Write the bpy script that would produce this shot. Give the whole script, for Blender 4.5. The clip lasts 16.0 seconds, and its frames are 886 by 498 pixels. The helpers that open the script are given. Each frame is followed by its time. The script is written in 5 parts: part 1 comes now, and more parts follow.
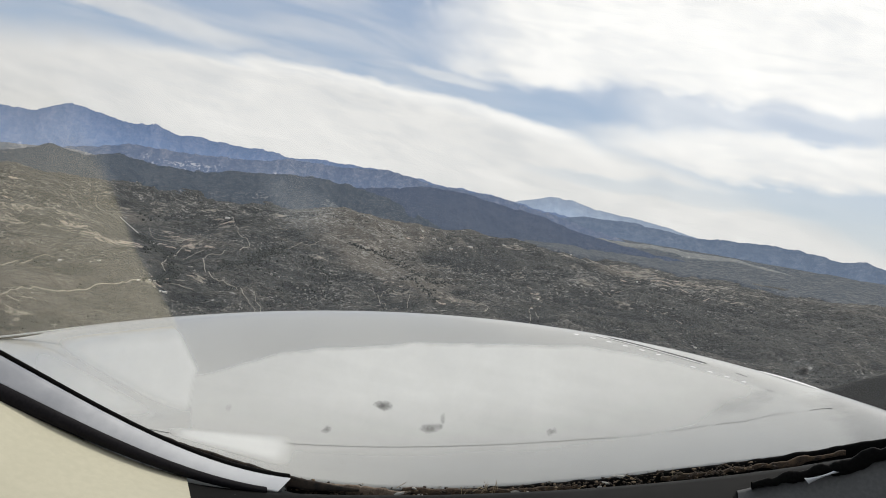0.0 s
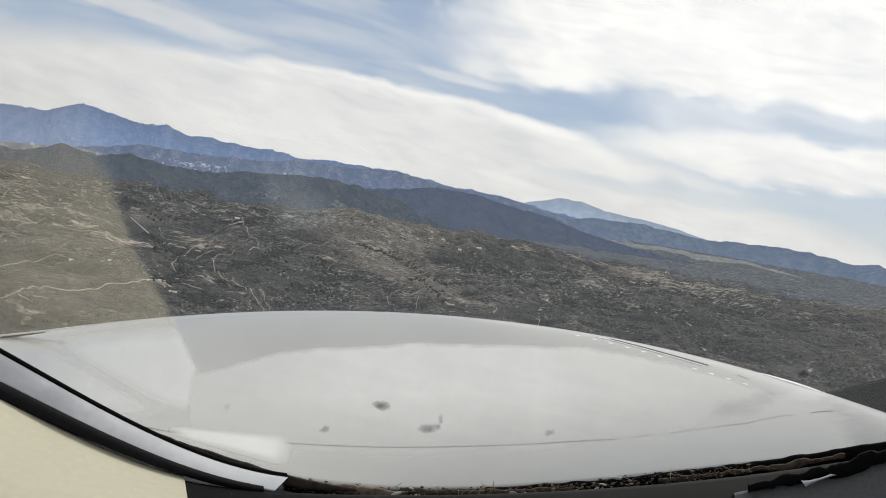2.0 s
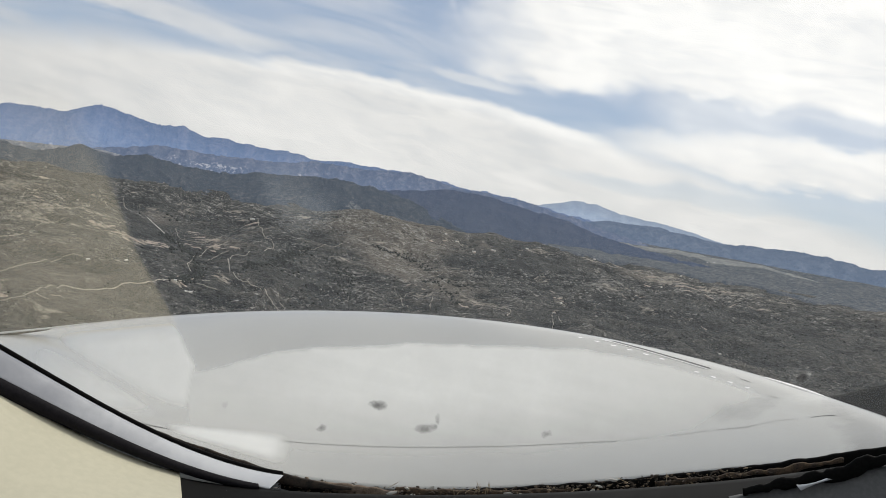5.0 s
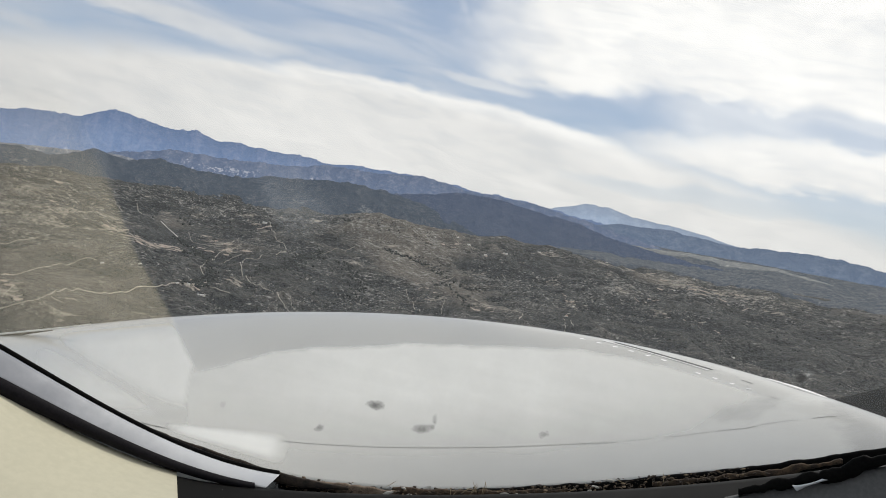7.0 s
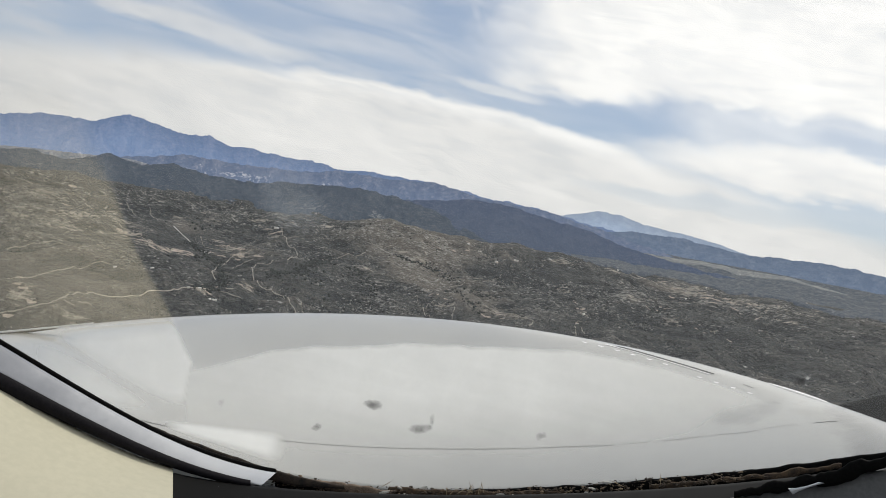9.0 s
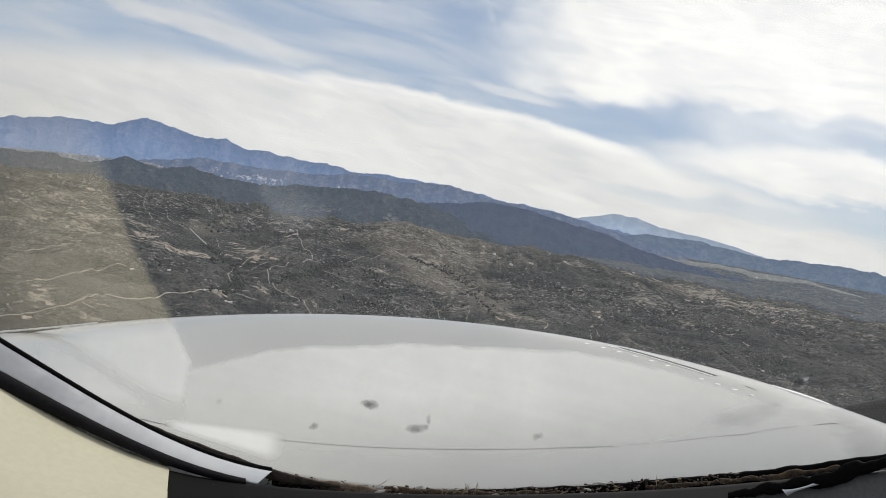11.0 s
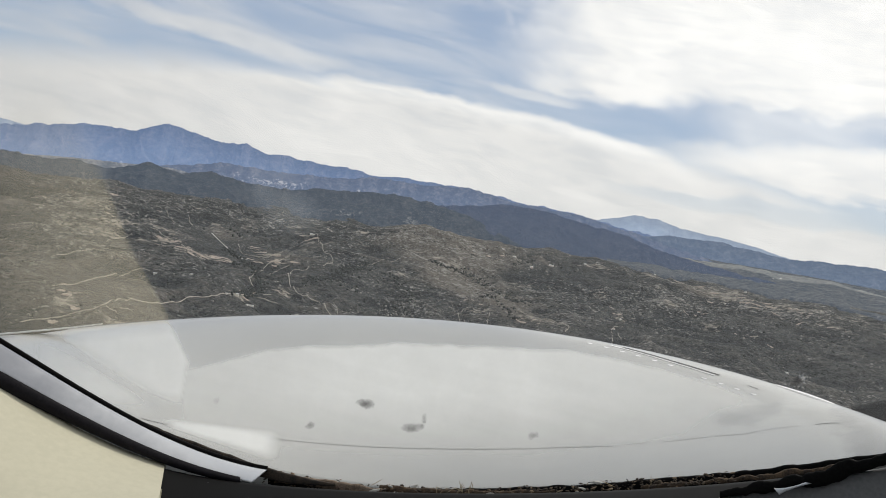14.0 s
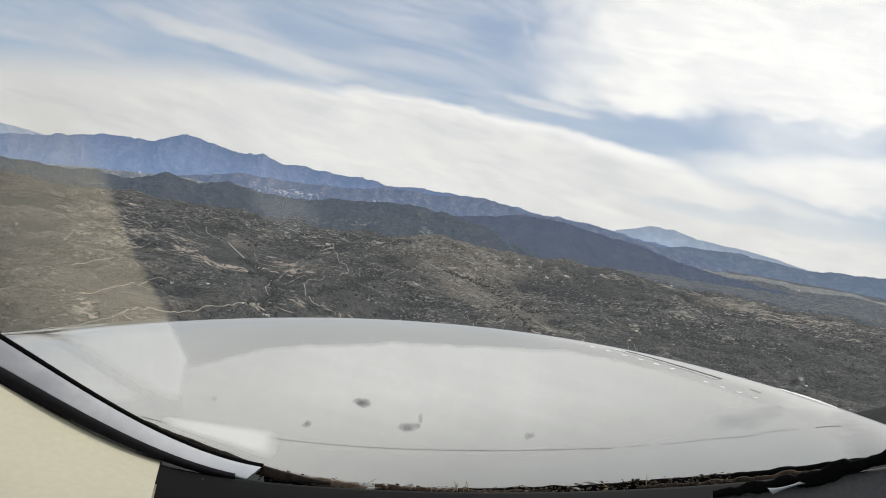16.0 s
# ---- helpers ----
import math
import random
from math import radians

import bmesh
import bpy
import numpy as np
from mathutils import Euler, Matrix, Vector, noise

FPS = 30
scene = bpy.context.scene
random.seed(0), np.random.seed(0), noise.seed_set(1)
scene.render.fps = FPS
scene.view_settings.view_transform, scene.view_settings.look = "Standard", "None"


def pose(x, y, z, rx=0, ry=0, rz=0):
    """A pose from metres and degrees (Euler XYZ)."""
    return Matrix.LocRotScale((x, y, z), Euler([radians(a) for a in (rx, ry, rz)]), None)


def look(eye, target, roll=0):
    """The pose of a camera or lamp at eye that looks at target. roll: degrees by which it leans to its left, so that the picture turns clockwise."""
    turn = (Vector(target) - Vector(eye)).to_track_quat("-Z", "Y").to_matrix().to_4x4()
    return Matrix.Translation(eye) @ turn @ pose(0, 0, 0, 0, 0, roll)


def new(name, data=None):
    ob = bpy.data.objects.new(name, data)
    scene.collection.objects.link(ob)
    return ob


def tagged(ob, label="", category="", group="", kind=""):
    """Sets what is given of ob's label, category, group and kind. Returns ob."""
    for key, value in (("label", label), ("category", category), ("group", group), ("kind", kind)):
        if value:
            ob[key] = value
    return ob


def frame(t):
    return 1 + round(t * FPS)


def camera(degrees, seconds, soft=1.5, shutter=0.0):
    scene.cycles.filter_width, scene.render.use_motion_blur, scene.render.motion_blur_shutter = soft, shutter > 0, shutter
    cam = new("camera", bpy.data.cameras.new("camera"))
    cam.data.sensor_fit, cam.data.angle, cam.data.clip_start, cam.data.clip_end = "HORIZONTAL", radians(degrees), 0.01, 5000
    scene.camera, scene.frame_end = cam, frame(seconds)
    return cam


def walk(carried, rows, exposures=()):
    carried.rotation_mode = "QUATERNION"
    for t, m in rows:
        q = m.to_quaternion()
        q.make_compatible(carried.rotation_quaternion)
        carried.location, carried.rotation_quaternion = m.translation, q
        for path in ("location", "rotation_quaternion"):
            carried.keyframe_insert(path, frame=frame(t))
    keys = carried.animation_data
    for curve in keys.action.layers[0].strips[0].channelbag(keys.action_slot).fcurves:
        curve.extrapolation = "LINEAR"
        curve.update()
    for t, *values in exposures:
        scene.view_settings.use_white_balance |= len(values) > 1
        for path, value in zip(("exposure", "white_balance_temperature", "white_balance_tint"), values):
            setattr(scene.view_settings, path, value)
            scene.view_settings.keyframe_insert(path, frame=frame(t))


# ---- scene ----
cam = camera(60.0, 16.0, soft=0.9)
PATH = [
    (0, -0.0679, 0.0075, 349.9989, 85.810, -9.691, -2.412),
    (0.5, -0.0640, 0.0072, 350.0000, 85.766, -9.771, -2.193),
    (1, -0.0604, 0.0068, 350.0003, 85.758, -9.784, -2.007),
    (1.5, -0.0577, 0.0063, 349.9999, 85.794, -9.832, -1.866),
    (2, -0.0550, 0.0061, 350.0007, 85.760, -9.834, -1.726),
    (2.5, -0.0506, 0.0056, 350.0012, 85.739, -9.828, -1.508),
    (3, -0.0469, 0.0052, 350.0014, 85.747, -9.882, -1.311),
    (3.5, -0.0436, 0.0048, 350.0014, 85.761, -9.956, -1.133),
    (4, -0.0412, 0.0046, 350.0022, 85.726, -10.008, -0.996),
    (6.5, -0.0204, 0.0023, 350.0023, 85.787, -10.097, 0.042),
    (7, -0.0156, 0.0017, 350.0019, 85.820, -10.002, 0.251),
    (7.5, -0.0107, 0.0012, 350.0016, 85.851, -10.024, 0.496),
    (8, -0.0060, 0.0005, 350.0003, 85.941, -10.055, 0.719),
    (8.5, -0.0051, 0.0002, 349.9993, 86.020, -10.325, 0.809),
    (9, 0.0010, -0.0006, 349.9974, 86.144, -10.351, 1.097),
    (11.5, 0.0297, -0.0023, 349.9987, 86.137, -10.251, 2.475),
    (12, 0.0354, -0.0025, 349.9988, 86.138, -10.137, 2.726),
    (12.5, 0.0394, -0.0023, 350.0003, 86.054, -10.033, 2.909),
    (13, 0.0443, -0.0022, 350.0018, 85.971, -9.891, 3.127),
    (13.5, 0.0503, -0.0024, 350.0016, 85.990, -9.820, 3.400),
    (14, 0.0566, -0.0029, 350.0001, 86.094, -9.869, 3.697),
    (14.5, 0.0614, -0.0033, 349.9983, 86.207, -9.956, 3.929),
    (15, 0.0659, -0.0038, 349.9962, 86.346, -10.091, 4.154),
    (15.5, 0.0739, -0.0044, 349.9933, 86.522, -10.056, 4.504),
    (16, 0.0822, -0.0048, 349.9910, 86.660, -9.980, 4.864),
]
walk(cam, [(t, pose(x, y, z, rx, ry, rz)) for t, x, y, z, rx, ry, rz in PATH])
EYE_Z = 350.0
MOUNT = pose(0.0, 0.0, EYE_Z, 85.97, -10.03, 1.0) @ pose(0, 0, 0, -90, 0, 0)   # aircraft axes: x right, y ahead, z up

# ---- node helpers ----
def sock(tree, value, socket):
    if isinstance(value, bpy.types.NodeSocket):
        tree.links.new(value, socket)
    elif isinstance(value, (tuple, list)) and len(value) == 3 and socket.type == "RGBA":
        socket.default_value = (*value, 1)
    else:
        socket.default_value = value


def maths(tree, op, a, b=0.0, c=0.0, clamp=False):
    n = tree.nodes.new("ShaderNodeMath")
    n.operation, n.use_clamp = op, clamp
    for i, v in enumerate((a, b, c)):
        sock(tree, v, n.inputs[i])
    return n.outputs[0]


def ramp(tree, value, lo, hi, out_lo=0.0, out_hi=1.0):
    n = tree.nodes.new("ShaderNodeMapRange")
    n.interpolation_type = "SMOOTHSTEP"
    for i, v in enumerate((value, lo, hi, out_lo, out_hi)):
        sock(tree, v, n.inputs[i])
    return n.outputs[0]


def mix(tree, fac, a, b, blend="MIX"):
    n = tree.nodes.new("ShaderNodeMix")
    n.data_type, n.blend_type = "RGBA", blend
    sock(tree, fac, n.inputs[0])
    sock(tree, a, n.inputs[6])
    sock(tree, b, n.inputs[7])
    return n.outputs[2]


def grain(tree, vector, scale, detail=4.0, rough=0.55, distortion=0.0):
    n = tree.nodes.new("ShaderNodeTexNoise")
    sock(tree, vector, n.inputs["Vector"])
    n.inputs["Scale"].default_value = scale
    n.inputs["Detail"].default_value = detail
    n.inputs["Roughness"].default_value = rough
    n.inputs["Distortion"].default_value = distortion
    return n.outputs["Fac"]


def vec(tree, x, y, z=0.0):
    n = tree.nodes.new("ShaderNodeCombineXYZ")
    for i, v in enumerate((x, y, z)):
        sock(tree, v, n.inputs[i])
    return n.outputs[0]


def place_of(tree):
    return tree.nodes.new("ShaderNodeNewGeometry").outputs["Position"]


def local_of(tree):
    return tree.nodes.new("ShaderNodeTexCoord").outputs["Object"]


def attr(tree, name):
    n = tree.nodes.new("ShaderNodeAttribute")
    n.attribute_name = name
    return n.outputs["Fac"]


def bump(tree, height, strength, distance):
    n = tree.nodes.new("ShaderNodeBump")
    n.inputs["Strength"].default_value = strength
    n.inputs["Distance"].default_value = distance
    sock(tree, height, n.inputs["Height"])
    return n.outputs[0]


def material(name, rough=0.6, metal=0.0):
    m = bpy.data.materials.new(name)
    m.use_nodes = True
    b = m.node_tree.nodes["Principled BSDF"]
    b.inputs["Roughness"].default_value = rough
    b.inputs["Metallic"].default_value = metal
    return m, m.node_tree, b


def simple(name, a, b_col, scale, rough=0.6, metal=0.0, relief=0.0, dist=0.001, coat=0.0):
    """Two tones mixed by a grain at two sizes, with a fine relief."""
    m, t, b = material(name, rough, metal)
    p = local_of(t)
    g = grain(t, p, scale, 5.0)
    f = maths(t, "MULTIPLY_ADD", grain(t, p, scale * 9, 3.0), 0.5, maths(t, "MULTIPLY", g, 0.5))
    sock(t, mix(t, ramp(t, f, 0.35, 0.65), a, b_col), b.inputs["Base Color"])
    sock(t, ramp(t, g, 0.3, 0.7, max(rough - 0.1, 0.02), min(rough + 0.1, 1.0)), b.inputs["Roughness"])
    if relief:
        sock(t, bump(t, f, relief, dist), b.inputs["Normal"])
    b.inputs["Coat Weight"].default_value = coat
    return m


# ---- world: veiled sky with cirrus, and one sun ----
SUN_AZ, SUN_EL = 50.0, 48.0
world = bpy.data.worlds.new("sky")
scene.world = world
world.use_nodes = True
wt = world.node_tree
sky = wt.nodes.new("ShaderNodeTexSky")
sky.sky_type, sky.sun_disc = "NISHITA", False
sky.sun_elevation, sky.sun_rotation = radians(SUN_EL), radians(SUN_AZ)
sky.altitude, sky.air_density, sky.dust_density = 1500, 1.0, 0.6
sep = wt.nodes.new("ShaderNodeSeparateXYZ")
wt.links.new(wt.nodes.new("ShaderNodeTexCoord").outputs["Generated"], sep.inputs[0])
az = maths(wt, "MULTIPLY", maths(wt, "ARCTAN2", sep.outputs[0], sep.outputs[1]), 57.2958)
el = maths(wt, "MULTIPLY", maths(wt, "ARCSINE", sep.outputs[2]), 57.2958)


def cloud_blob(ca, ce, wa, we, tilt, soft, warp):
    """A soft oval of cloud round (ca, ce) degrees."""
    da, de = maths(wt, "SUBTRACT", az, ca), maths(wt, "SUBTRACT", maths(wt, "ADD", el, warp), ce)
    de = maths(wt, "MULTIPLY_ADD", da, -tilt, de)
    r = maths(wt, "ADD", maths(wt, "POWER", maths(wt, "ABSOLUTE", maths(wt, "DIVIDE", da, wa)), 2.0),
              maths(wt, "POWER", maths(wt, "ABSOLUTE", maths(wt, "DIVIDE", de, we)), 2.0))
    return ramp(wt, r, 1 + soft, max(1 - soft, 0.0))


streak = vec(wt, maths(wt, "MULTIPLY", az, 0.05), maths(wt, "MULTIPLY_ADD", az, 0.022, maths(wt, "MULTIPLY", el, 0.28)))
puff = vec(wt, maths(wt, "MULTIPLY", az, 0.11), maths(wt, "MULTIPLY_ADD", az, 0.02, maths(wt, "MULTIPLY", el, 0.20)))
n_streak = grain(wt, streak, 1.6, 7.0, 0.6, 0.6)
n_puff = grain(wt, puff, 1.5, 7.0, 0.58, 0.4)
n_curl = grain(wt, puff, 3.0, 5.0, 0.55, 0.7)
n_fine = grain(wt, streak, 5.0, 6.0, 0.6, 0.8)
warp = maths(wt, "MULTIPLY_ADD", maths(wt, "SUBTRACT", n_puff, 0.5), 4.5, maths(wt, "MULTIPLY", maths(wt, "SUBTRACT", n_fine, 0.5), 1.6))
curl = maths(wt, "MULTIPLY_ADD", maths(wt, "SUBTRACT", n_puff, 0.5), 4.0, maths(wt, "MULTIPLY", maths(wt, "SUBTRACT", n_curl, 0.5), 2.6))
# the long low bank, with a crisp bright upper edge in its middle
top = maths(wt, "MULTIPLY_ADD", maths(wt, "POWER", maths(wt, "ABSOLUTE", maths(wt, "ADD", az, 8.0)), 2.0), -0.0040, 7.40)
above = maths(wt, "SUBTRACT", maths(wt, "MULTIPLY_ADD", warp, 0.35, el), top)
edge = maths(wt, "ADD", ramp(wt, az, -28.0, -9.0, 1.6, 0.34), ramp(wt, az, 9.0, 16.0, 0.0, 1.1))
low = ramp(wt, above, edge, maths(wt, "MULTIPLY", edge, -1.0))
bright_edge = maths(wt, "MULTIPLY", maths(wt, "MULTIPLY", ramp(wt, above, -1.5, -0.4), ramp(wt, above, 0.3, -0.3)), maths(wt, "MULTIPLY", ramp(wt, az, -22.0, -4.0), ramp(wt, az, 14.0, 8.0)))
feather = maths(wt, "MULTIPLY", cloud_blob(-20.5, 8.5, 9.0, 0.75, -0.07, 0.9, maths(wt, "MULTIPLY", warp, 0.4)), 0.75)
feather = maths(wt, "MAXIMUM", feather, maths(wt, "MULTIPLY", cloud_blob(1.5, 8.35, 3.6, 0.42, -0.10, 0.9, maths(wt, "MULTIPLY", warp, 0.4)), 0.62))
# the heavy bank on the sun's side
side = ramp(wt, maths(wt, "MULTIPLY_ADD", curl, 1.5, az), -3.2, 6.0)
floor_of = maths(wt, "ADD", maths(wt, "MULTIPLY", ramp(wt, az, 6.0, 12.0), 0.7), 7.7)
big = maths(wt, "MULTIPLY", side, ramp(wt, maths(wt, "SUBTRACT", maths(wt, "MULTIPLY_ADD", curl, 0.55, el), floor_of), 0.0, 1.7))
veil = maths(wt, "MULTIPLY", ramp(wt, az, 11.0, 17.0), ramp(wt, maths(wt, "MULTIPLY_ADD", warp, 0.5, el), 5.5, 7.5, 0.3, 0.55))
mid = cloud_blob(25.5, 6.0, 13.0, 1.9, 0.02, 0.7, maths(wt, "MULTIPLY", warp, 0.7))
wisps = maths(wt, "MULTIPLY", ramp(wt, n_streak, 0.30, 0.78), ramp(wt, az, -30.0, -8.0, 0.62, 0.55))
# overhead is unseen cloud, added for the tint it gives the cowling
overhead = maths(wt, "MULTIPLY", ramp(wt, n_puff, 0.35, 0.65), ramp(wt, el, 15.0, 24.0, 0.0, 0.85))
cover = maths(wt, "MAXIMUM", maths(wt, "MAXIMUM", low, big), maths(wt, "MAXIMUM", maths(wt, "MAXIMUM", mid, veil), maths(wt, "MAXIMUM", maths(wt, "MAXIMUM", wisps, feather), overhead)))
gap = maths(wt, "MAXIMUM", maths(wt, "MULTIPLY", cloud_blob(19.0, 2.75, 9.5, 0.62, 0.0, 0.9, maths(wt, "MULTIPLY", warp, 0.4)), 0.8), maths(wt, "MULTIPLY", cloud_blob(27.0, 8.1, 3.6, 0.55, -0.1, 0.9, maths(wt, "MULTIPLY", warp, 0.5)), 0.8))
gap = maths(wt, "MAXIMUM", gap, maths(wt, "MULTIPLY", cloud_blob(-18.2, 7.15, 4.5, 0.42, -0.10, 0.9, maths(wt, "MULTIPLY", warp, 0.3)), 0.8))
gap = maths(wt, "MAXIMUM", gap, maths(wt, "MULTIPLY", cloud_blob(11.0, 7.75, 4.6, 1.15, -0.05, 0.9, maths(wt, "MULTIPLY", curl, 0.5)), 1.25))
cover = maths(wt, "MULTIPLY", cover, maths(wt, "MULTIPLY_ADD", gap, -0.5, 1.0))
cover = maths(wt, "MULTIPLY", cover, ramp(wt, maths(wt, "MULTIPLY_ADD", n_fine, 0.5, maths(wt, "MULTIPLY", n_puff, 0.5)), 0.3, 0.6, 0.84, 1.0))
contrail_d = maths(wt, "SUBTRACT", maths(wt, "MULTIPLY_ADD", az, 2.0, el), 11.3)
contrail = maths(wt, "MULTIPLY", maths(wt, "MULTIPLY", ramp(wt, maths(wt, "ABSOLUTE", contrail_d), 1.3, 0.0), ramp(wt, el, 8.6, 10.0)), maths(wt, "MULTIPLY", ramp(wt, az, -6.0, -3.0), ramp(wt, n_fine, 0.3, 0.7, 0.2, 0.34)))
cover = maths(wt, "MAXIMUM", cover, contrail)
glare = cloud_blob(24.0, 14.0, 24.0, 9.0, 0.0, 0.9, 0.0)
shade = maths(wt, "MULTIPLY_ADD", bright_edge, 0.10, maths(wt, "MULTIPLY_ADD", glare, 0.21, maths(wt, "MULTIPLY_ADD", n_fine, 0.15, maths(wt, "MULTIPLY_ADD", n_puff, 0.22, ramp(wt, az, -36.0, -12.0, 0.46, 0.60)))))
white = mix(wt, 1.0, vec(wt, shade, shade, shade), (1.0, 0.995, 0.968), "MULTIPLY")
blue = mix(wt, 1.0, sky.outputs[0], (0.075, 0.075, 0.075), "MULTIPLY")
blue = mix(wt, 0.6, blue, (0.405, 0.497, 0.655))
bg = wt.nodes["Background"]
wt.links.new(mix(wt, maths(wt, "MINIMUM", cover, 1.0), blue, white), bg.inputs["Color"])
bg.inputs["Strength"].default_value = 1.0

sun = new("sun", bpy.data.lights.new("sun", "SUN"))
sun.data.energy, sun.data.angle, sun.data.color = 2.25, radians(3.0), (1.0, 0.95, 0.87)
sa, se = radians(SUN_AZ), radians(SUN_EL)
sun.matrix_world = look((0, 0, 900), (-math.sin(sa) * math.cos(se), -math.cos(sa) * math.cos(se), 900 - math.sin(se)))
scene.view_settings.exposure = 0.0


# ---- land form ----
def vnoise(x, y, seed):
    xi, yi = np.floor(x), np.floor(y)
    fx, fy = x - xi, y - yi
    fx, fy = fx * fx * fx * (fx * (fx * 6 - 15) + 10), fy * fy * fy * (fy * (fy * 6 - 15) + 10)
    xi, yi = xi.astype(np.int64), yi.astype(np.int64)

    def h(a, b):
        k = (a * 374761393 + b * 668265263 + seed * 974711) & 0xFFFFFFFF
        k = ((k ^ (k >> 13)) * 1274126177) & 0xFFFFFFFF
        return ((k ^ (k >> 16)) & 0xFFFFFF) / 16777215.0

    a, b, c, d = h(xi, yi), h(xi + 1, yi), h(xi, yi + 1), h(xi + 1, yi + 1)
    return (a + (b - a) * fx) * (1 - fy) + (c + (d - c) * fx) * fy


def fbm(x, y, octaves, seed, ridged=False):
    total, amp, norm = 0.0, 1.0, 0.0
    for i in range(octaves):
        v = vnoise(x, y, seed + i)
        v = 1 - np.abs(2 * v - 1) if ridged else v
        total, norm = total + amp * v, norm + amp
        x, y, amp = x * 2.03 + 17.1, y * 2.03 - 9.7, amp * 0.5
    return total / norm


RS = np.array([0, 900, 1500, 2000, 2450, 2900, 3500, 3900, 4400, 4900.0])
ZS = np.array([-4, -3, 2, 26, 48, 78, 166, 196, 262, 286.0])
FINE_R = np.arange(0, 4960, 20.0)
FINE_Z = np.convolve(np.pad(np.interp(FINE_R, RS, ZS), 8, "edge"), np.ones(17) / 17, "valid")


def spot(az_deg, r, ca, cr, wa, wr):
    """1 in the middle of an oval of land, falling to 0."""
    return np.exp(-((az_deg - ca) / wa) ** 2 - ((r - cr) / wr) ** 2)


def land(az_deg, r):
    a = np.radians(az_deg)
    x, y = r * np.sin(a), r * np.cos(a)
    z = np.interp(r, FINE_R, FINE_Z)
    k = np.clip((12 - az_deg) / 14, 0, 1)
    z = z - k * np.clip((r - 3300) / 1100, 0, 1) * 88
    flat = 1 - 0.97 * np.clip(1.6 * spot(az_deg, r, -19.0, 2700, 2.6, 330), 0, 1) - 0.3 * spot(az_deg, r, -26, 1750, 5, 200) - 0.8 * spot(az_deg, r, 17, 3850, 6, 350)
    ease = np.clip((r - 700) / 900, 0.15, 1) * np.clip((4250 - r) / 900, 0.15, 1) * flat
    z = z + ease * 74 * (fbm((x + 190) / 560, (y + 60) / 560, 3, 3, True) - 0.58)
    warp = 60 * fbm(x / 240, y / 240, 2, 31)
    z = z + ease * 42 * (fbm((x + warp) / 190, (y - warp) / 190, 4, 11, True) - 0.5)
    hummocks = np.clip(2.2 * fbm(x / 420, y / 420, 2, 37) - 0.55, 0.15, 1.0)
    z = z + ease * hummocks * 24 * (fbm((x - warp) / 74, (y + warp) / 74, 4, 23, True) - 0.5)
    z = z - 12 * spot(az_deg, r, 18, 3900, 4, 250)
    z = z + 34 * spot(az_deg, r, 5.1, 3560, 1.5, 110) + 30 * spot(az_deg, r, -2.0, 3300, 7.0, 330) + 30 * spot(az_deg, r, -5.6, 3380, 2.6, 150) + 14 * spot(az_deg, r, -1.0, 3360, 3.0, 150)
    z = z + 24 * spot(az_deg, r, -27.5, 1800, 5.0, 260) - 26 * spot(az_deg, r, -15.0, 2250, 2.5, 420)
    return z


def on_land(az_deg, r, lift=0.0):
    a = np.radians(az_deg)
    return np.stack([r * np.sin(a), r * np.cos(a), land(np.asarray(az_deg, float), np.asarray(r, float)) + lift], -1)
# ---- land form ends ----


def grid_mesh(name, verts, faces_shape, mat, smooth=True, wrap=False):
    """A mesh on a rows x columns grid of points."""
    rows, cols = faces_shape
    idx = np.arange(rows * cols).reshape(rows, cols)
    if wrap:
        idx = np.concatenate([idx, idx[:, :1]], 1)
    quads = np.stack([idx[:-1, :-1], idx[:-1, 1:], idx[1:, 1:], idx[1:, :-1]], -1).reshape(-1, 4)
    me = bpy.data.meshes.new(name)
    me.vertices.add(rows * cols)
    me.vertices.foreach_set("co", np.ascontiguousarray(verts, dtype=np.float32).ravel())
    me.loops.add(quads.size)
    me.loops.foreach_set("vertex_index", quads.astype(np.int32).ravel())
    me.polygons.add(len(quads))
    me.polygons.foreach_set("loop_start", np.arange(0, quads.size, 4, dtype=np.int32))
    me.polygons.foreach_set("use_smooth", np.full(len(quads), smooth))
    me.update(calc_edges=True)
    me.materials.append(mat)
    return me


def add_attr(me, name, values):
    me.attributes.new(name, "FLOAT", "POINT").data.foreach_set("value", np.asarray(values, dtype=np.float32).ravel())


def part(name, bm, mat, parent, label=""):
    me = bm
    if isinstance(bm, bmesh.types.BMesh):
        me = bpy.data.meshes.new(name)
        bm.to_mesh(me)
        bm.free()
        me.materials.append(mat)
    ob = new(name, me)
    ob.parent = parent
    return tagged(ob, label)


